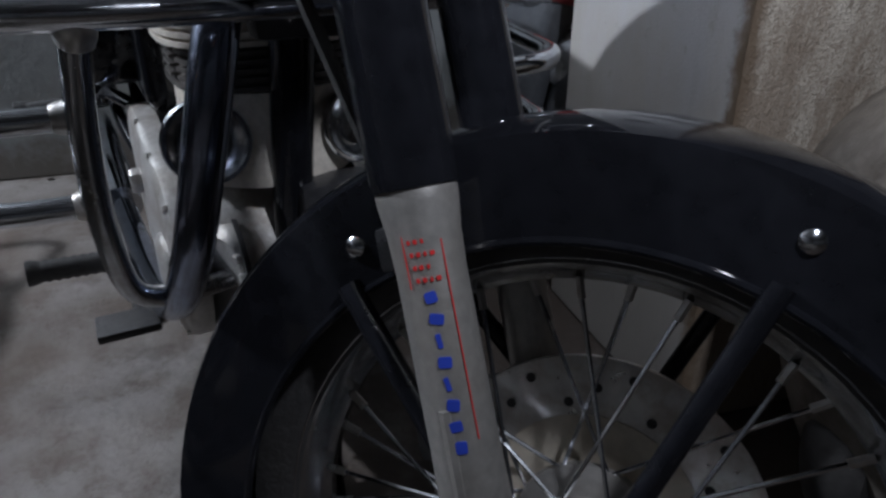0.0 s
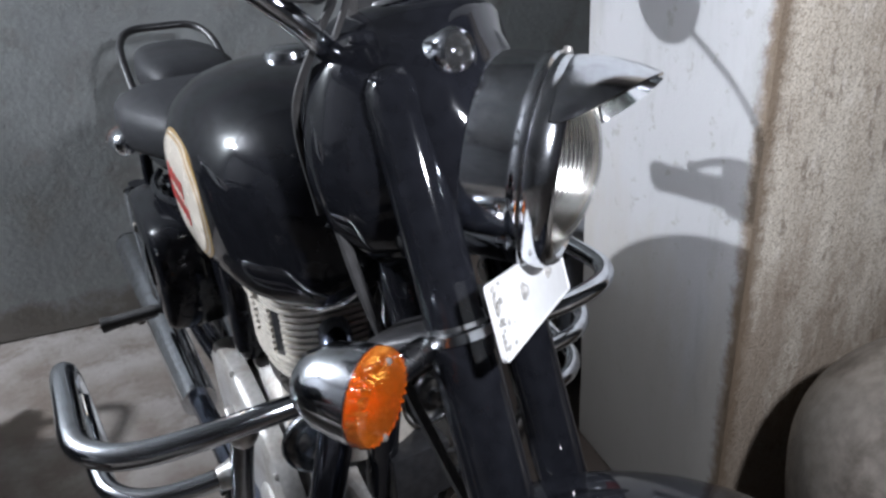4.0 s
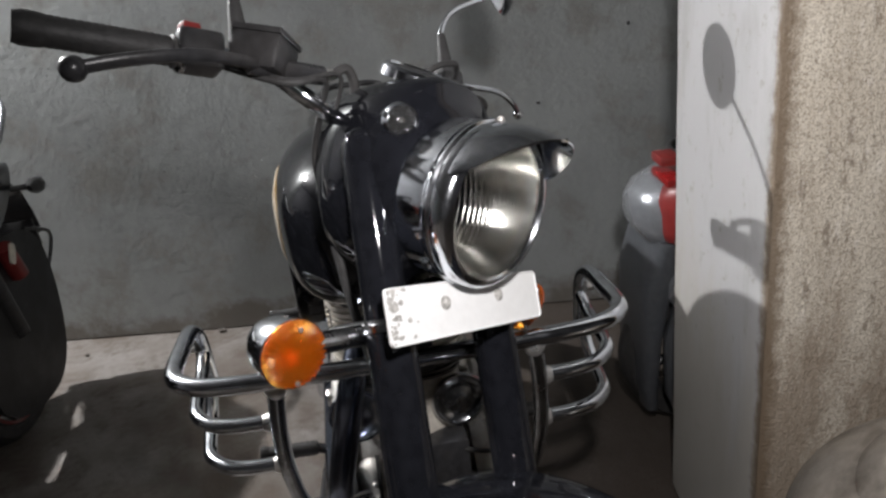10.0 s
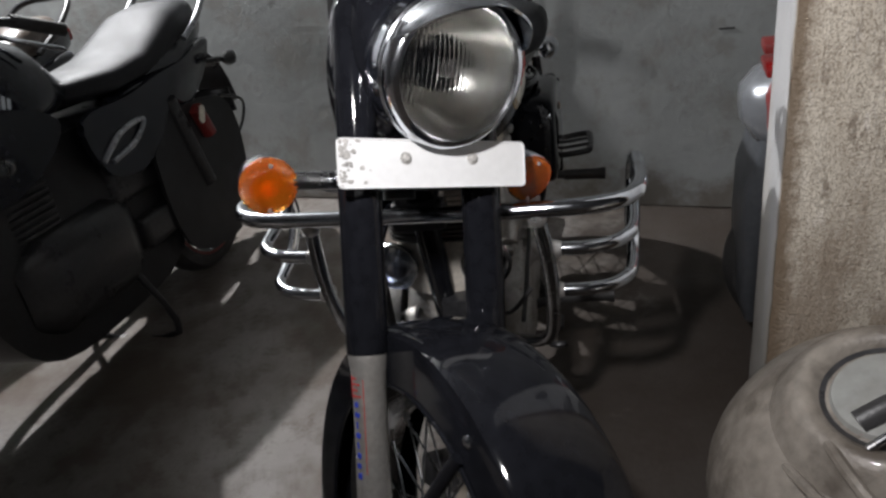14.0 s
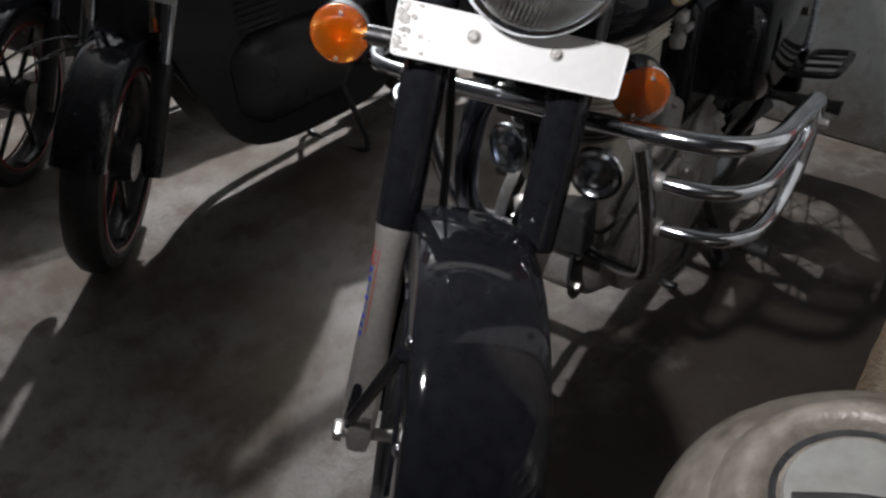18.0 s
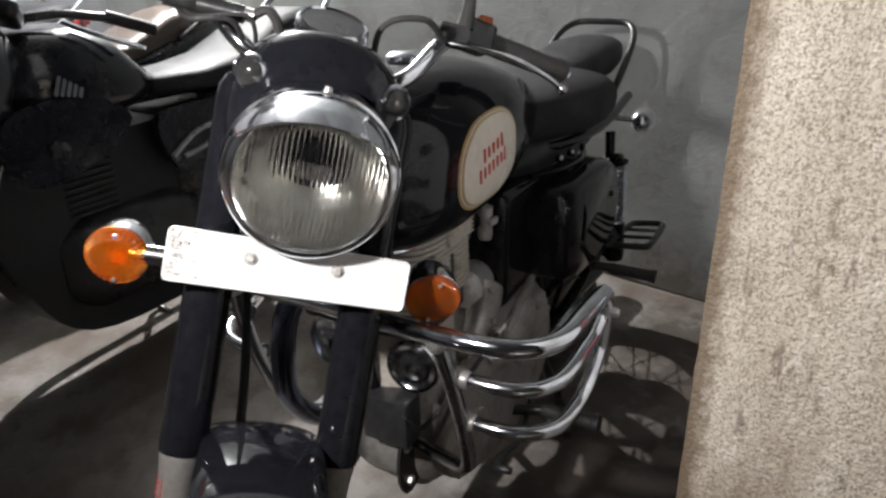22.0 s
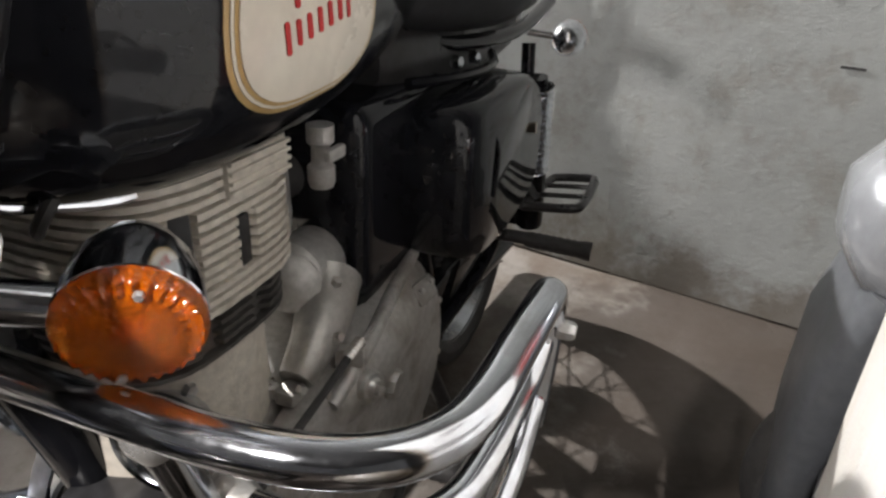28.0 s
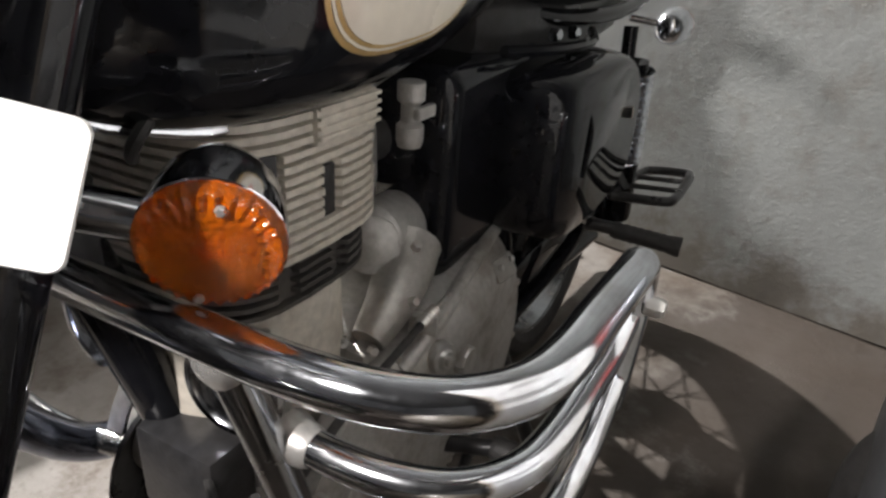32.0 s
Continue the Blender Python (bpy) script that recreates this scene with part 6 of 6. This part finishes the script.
AHEAD, LEFT = V((math.cos(YAW), math.sin(YAW), 0)), V((-math.sin(YAW), math.cos(YAW), 0))


def beside(u, v):
    p = V((BIKE_AT[0], BIKE_AT[1], 0)) + u * AHEAD + v * LEFT
    return p


BROWNSEAT = material("dark_brown_seat_vinyl", (0.085, 0.062, 0.048), 0.34, 0, 0.2, 120, 0.3, 6, (0.05, 0.04, 0.034), bump=0.3, bump_scale=350)
MAROON = material("dark_red_paint", (0.14, 0.012, 0.012), 0.2, 0, 0.2, 60, 0.3, 10, (0.05, 0.012, 0.012), coat=0.4)
for u, v, yaw, paint, seat_skin, rail, label in (
        (-0.40, -1.18, 1, NAVY, SEATSKIN, SILVER, "dark blue-black commuter motorcycle with a black seat and silver grab rail"),
        (-0.46, -1.85, -3, NAVY, BROWNSEAT, SATIN, "dark commuter motorcycle with a brown seat and black grab rail"),
        (-0.42, -2.62, 2, MAROON, SEATSKIN, CHROME, "dark red commuter motorcycle with a chrome grab rail")):
    spot = beside(u, v)
    commuter(pose(spot.x, spot.y, 0, 0, 0, HEADING + yaw), label, paint, seat_skin, rail)


# ---- the silver scooter behind the pillar ----
def silver_scooter(m):
    s = thing("scooter", m, "silver scooter with a red tail lamp standing behind the pillar", "scooter")
    alloy_wheel(s, (-0.36, 0, 0.215), 0.215, 0.10, False)
    alloy_wheel(s, (0.88, 0, 0.215), 0.215, 0.09, False)
    rings = [superring((0, (lo + hi) / 2), hw, (hi - lo) / 2, 28, 2.6, x) for x, hw, lo, hi in ((-0.56, 0.05, 0.60, 0.67), (-0.53, 0.10, 0.555, 0.70), (-0.45, 0.145, 0.53, 0.73), (-0.25, 0.175, 0.52, 0.75), (0.0, 0.18, 0.52, 0.75), (0.25, 0.14, 0.52, 0.70))]
    part("upper_cowl", loft(rings), SILVER, s, "silver rounded tail cowl", angle=70)
    for y in (-1, 1):
        rings = [superring((y * cy, (lo + hi) / 2), hw, (hi - lo) / 2, 24, 2.5, x) for x, cy, hw, lo, hi in ((-0.50, 0.10, 0.02, 0.44, 0.50), (-0.46, 0.12, 0.05, 0.38, 0.53), (-0.3, 0.15, 0.065, 0.32, 0.54), (-0.05, 0.165, 0.065, 0.30, 0.53), (0.2, 0.15, 0.04, 0.33, 0.50))]
        part("side_cowl", loft(rings), SILVER, s, "silver side cowl", angle=70)
    lamp = part("tail_lamp", loft([superring((-0.085, 0.645), 0.012, 0.035, 24, 2.6, -0.522), superring((-0.095, 0.65), 0.040, 0.066, 24, 2.8, -0.507), superring((-0.115, 0.655), 0.060, 0.080, 24, 2.8, -0.465), superring((-0.125, 0.66), 0.066, 0.082, 24, 2.8, -0.40), superring((-0.12, 0.66), 0.055, 0.075, 24, 2.8, -0.34)]), REDPLASTIC, s, "red tail lamp", angle=60)
    part("lamp_band", rbox(0.15, 0.10, 0.018, 0.006), TAIL, lamp, "smoked dark red band", Matrix.Translation((-0.46, -0.115, 0.748)))
    part("rail_reflector", rbox(0.045, 0.06, 0.020, 0.005), REDPLASTIC, s, "red reflector block", Matrix.Translation((-0.515, -0.10, 0.785)))
    part("seat", loft([superring((0, 0.75), 0.09, 0.02, 20, 3, -0.36), superring((0, 0.775), 0.13, 0.04, 20, 3, -0.28), superring((0, 0.785), 0.14, 0.045, 20, 3, -0.05), superring((0, 0.77), 0.10, 0.035, 20, 3, 0.26)]), SEATSKIN, s, "black scooter seat")
    part("grab_rail", tube([(-0.20, 0.13, 0.74), (-0.36, 0.13, 0.745), (-0.43, 0.09, 0.745), (-0.44, 0, 0.745), (-0.43, -0.09, 0.745), (-0.36, -0.13, 0.745), (-0.20, -0.13, 0.74)], 0.011, 10, 5), SATIN, s, "black grab rail")
    def upright(cx, cy, hx, hy, z):
        return [V((cx + hx * math.copysign(abs(math.cos(a)) ** 0.6, math.cos(a)), cy + hy * math.copysign(abs(math.sin(a)) ** 0.6, math.sin(a)), z)) for a in (2 * math.pi * k / 24 for k in range(24))]
    part("rear_mudguard", loft([upright(-0.505, 0, 0.02, 0.075, 0.08), upright(-0.52, 0, 0.025, 0.10, 0.16), upright(-0.525, 0, 0.03, 0.115, 0.32), upright(-0.515, 0, 0.04, 0.12, 0.46), upright(-0.48, 0, 0.05, 0.12, 0.58)]), GREYPLASTIC, s, "dark grey rear mudguard flap", angle=70)
    part("side_cover", loft([upright(-0.30, -0.12, 0.16, 0.035, 0.09), upright(-0.31, -0.13, 0.19, 0.05, 0.18), upright(-0.31, -0.135, 0.20, 0.055, 0.34), upright(-0.29, -0.13, 0.19, 0.05, 0.46)]), GREYPLASTIC, s, "dark grey lower side cover", angle=70)
    part("engine_cover", loft([superring((0.10, 0.26), 0.05, 0.05, 16, 3, -0.46), superring((0.11, 0.26), 0.07, 0.08, 16, 3, -0.3), superring((0.10, 0.25), 0.07, 0.08, 16, 3, 0.05)]), SATIN, s, "black engine cover")
    part("kick_lever", tube([(-0.36, 0.19, 0.24), (-0.42, 0.20, 0.30), (-0.47, 0.21, 0.31)], 0.008, 8, 4), CHROME, s, "chromed kick lever")
    part("label", outline_slab(rounded_rect(0.035, 0.025, 0.003, 2), 0.001), CREAM, s, "small pale sticker", to((-0.40, 0.186, 0.26), (-0.1, 1, 0), (0, 0, 1)))
    part("floorboard", rbox(0.42, 0.30, 0.08, 0.02), SILVER, s, "silver floorboard", Matrix.Translation((0.46, 0, 0.26)))
    part("apron", loft([superring((0, 0.30), 0.19, 0.02, 20, 3, 0.66), superring((0, 0.60), 0.19, 0.02, 20, 3, 0.72), superring((0, 0.92), 0.12, 0.03, 20, 3, 0.68)]), SILVER, s, "silver front apron")
    part("handlebar", tube([(0.55, -0.34, 0.98), (0.62, -0.15, 0.97), (0.64, 0, 0.96), (0.62, 0.15, 0.97), (0.55, 0.34, 0.98)], 0.016, 10, 5), SATIN, s, "black handlebar")
    part("front_mudguard", ball(0.16, 20, 12, 0.8), SILVER, s, "silver front mudguard", Matrix.Translation((0.88, 0, 0.36)))
    part("steering_column", tube([(0.66, 0, 0.95), (0.88, 0, 0.24)], 0.035, 12, 1), SATIN, s, "")
    return s


silver_scooter(pose(1.07, 1.40, 0, 6, 0, 6))


# ---- rounded dusty cowl of another scooter before the pillar ----
def dusty_scooter(at):
    s = thing("scooter", Matrix.Translation(at), "dusty grey-beige scooter nose close to the pillar", "scooter")
    bm = ball(0.205, 48, 32, 1.0)
    for v in bm.verts:
        v.co *= 1 + 0.015 * noise.noise(v.co * 9)
        if v.co.z < 0:
            v.co.z *= 1.9
            v.co.x *= 1 - 0.15 * min(1, -v.co.z / 0.36)
    cowl = part("nose_cowl", bm, BEIGE, s, "dusty grey-beige moulded cowl", Matrix.Translation((0, 0, 0.414)))
    ring_m = to((-0.045, -0.050, 0.603), (-0.24, -0.26, 0.93))
    part("cowl_groove", lathe([(0.060, -0.004), (0.066, 0.004), (0.073, 0.008), (0.082, 0.007), (0.092, -0.002), (0.104, -0.016), (0.116, -0.034)], 48), BEIGE, cowl, "raised moulded ring", ring_m)
    part("lamp_recess", lathe([(0.062, -0.002), (0.055, -0.004), (0.050, -0.003), (0.046, -0.001)], 40), SATIN, cowl, "dark groove", ring_m)
    part("lamp_lens", lathe([(0.054, -0.005), (0.050, 0.002), (0.030, 0.006), (0, 0.008)], 40), DUSTGREY, cowl, "clouded grey inner disc", ring_m)
    part("recess_slot", tube([(-0.074, -0.082, 0.590), (-0.040, -0.068, 0.610), (-0.004, -0.055, 0.622)], 0.012, 12, 5, flat=0.6), SATIN, cowl, "dark slot")
    part("recess_trim", tube([(-0.070, -0.110, 0.584), (-0.036, -0.092, 0.606), (0.0, -0.075, 0.620)], 0.0045, 10, 5), OLDCHROME, cowl, "bright metal strip")
    for k in range(3):
        part("moulded_crease", tube([(-0.182 + 0.03 * k, -0.06 + 0.03 * k, 0.464 + 0.05 * k), (-0.118 + 0.02 * k, -0.155, 0.514 + 0.03 * k), (-0.02 + 0.02 * k, -0.195, 0.474 + 0.01 * k)], 0.006, 8, 6), BEIGE, cowl, "")
    wheel = alloy_wheel(s, (0.02, 0, 0.19), 0.19, 0.09, False)
    lever = part("brake_lever", tube([(-0.142, -0.138, 0.452), (-0.181, -0.132, 0.46), (-0.209, -0.126, 0.468)], 0.0115, 12, 4, flat=0.6), OLDCHROME, s, "ribbed bright metal lever")
    for k in (-1, 0, 1):
        part("lever_rib", tube([(-0.142, -0.138 + 0.005 * k, 0.4605), (-0.181, -0.132 + 0.005 * k, 0.4685), (-0.206, -0.126 + 0.005 * k, 0.476)], 0.0018, 6, 4), CHROME, lever, "")
    return s


dusty_scooter((0.705, 0.346, 0))
# marks on the wall
for x, z, w, h, name in ((0.40, 0.78, 0.014, 0.010, "wall_hole"), (0.475, 0.64, 0.05, 0.006, "wall_scratch"), (0.72, 1.02, 0.012, 0.012, "wall_hole")):
    part(name, outline_slab(rounded_rect(w, h, h * 0.4, 3), 0.001), SATIN, None, "small dark mark in the plaster", to((x, 2.1695, z), (0, -1, 0), (0, 0, 1)), kind="structure")
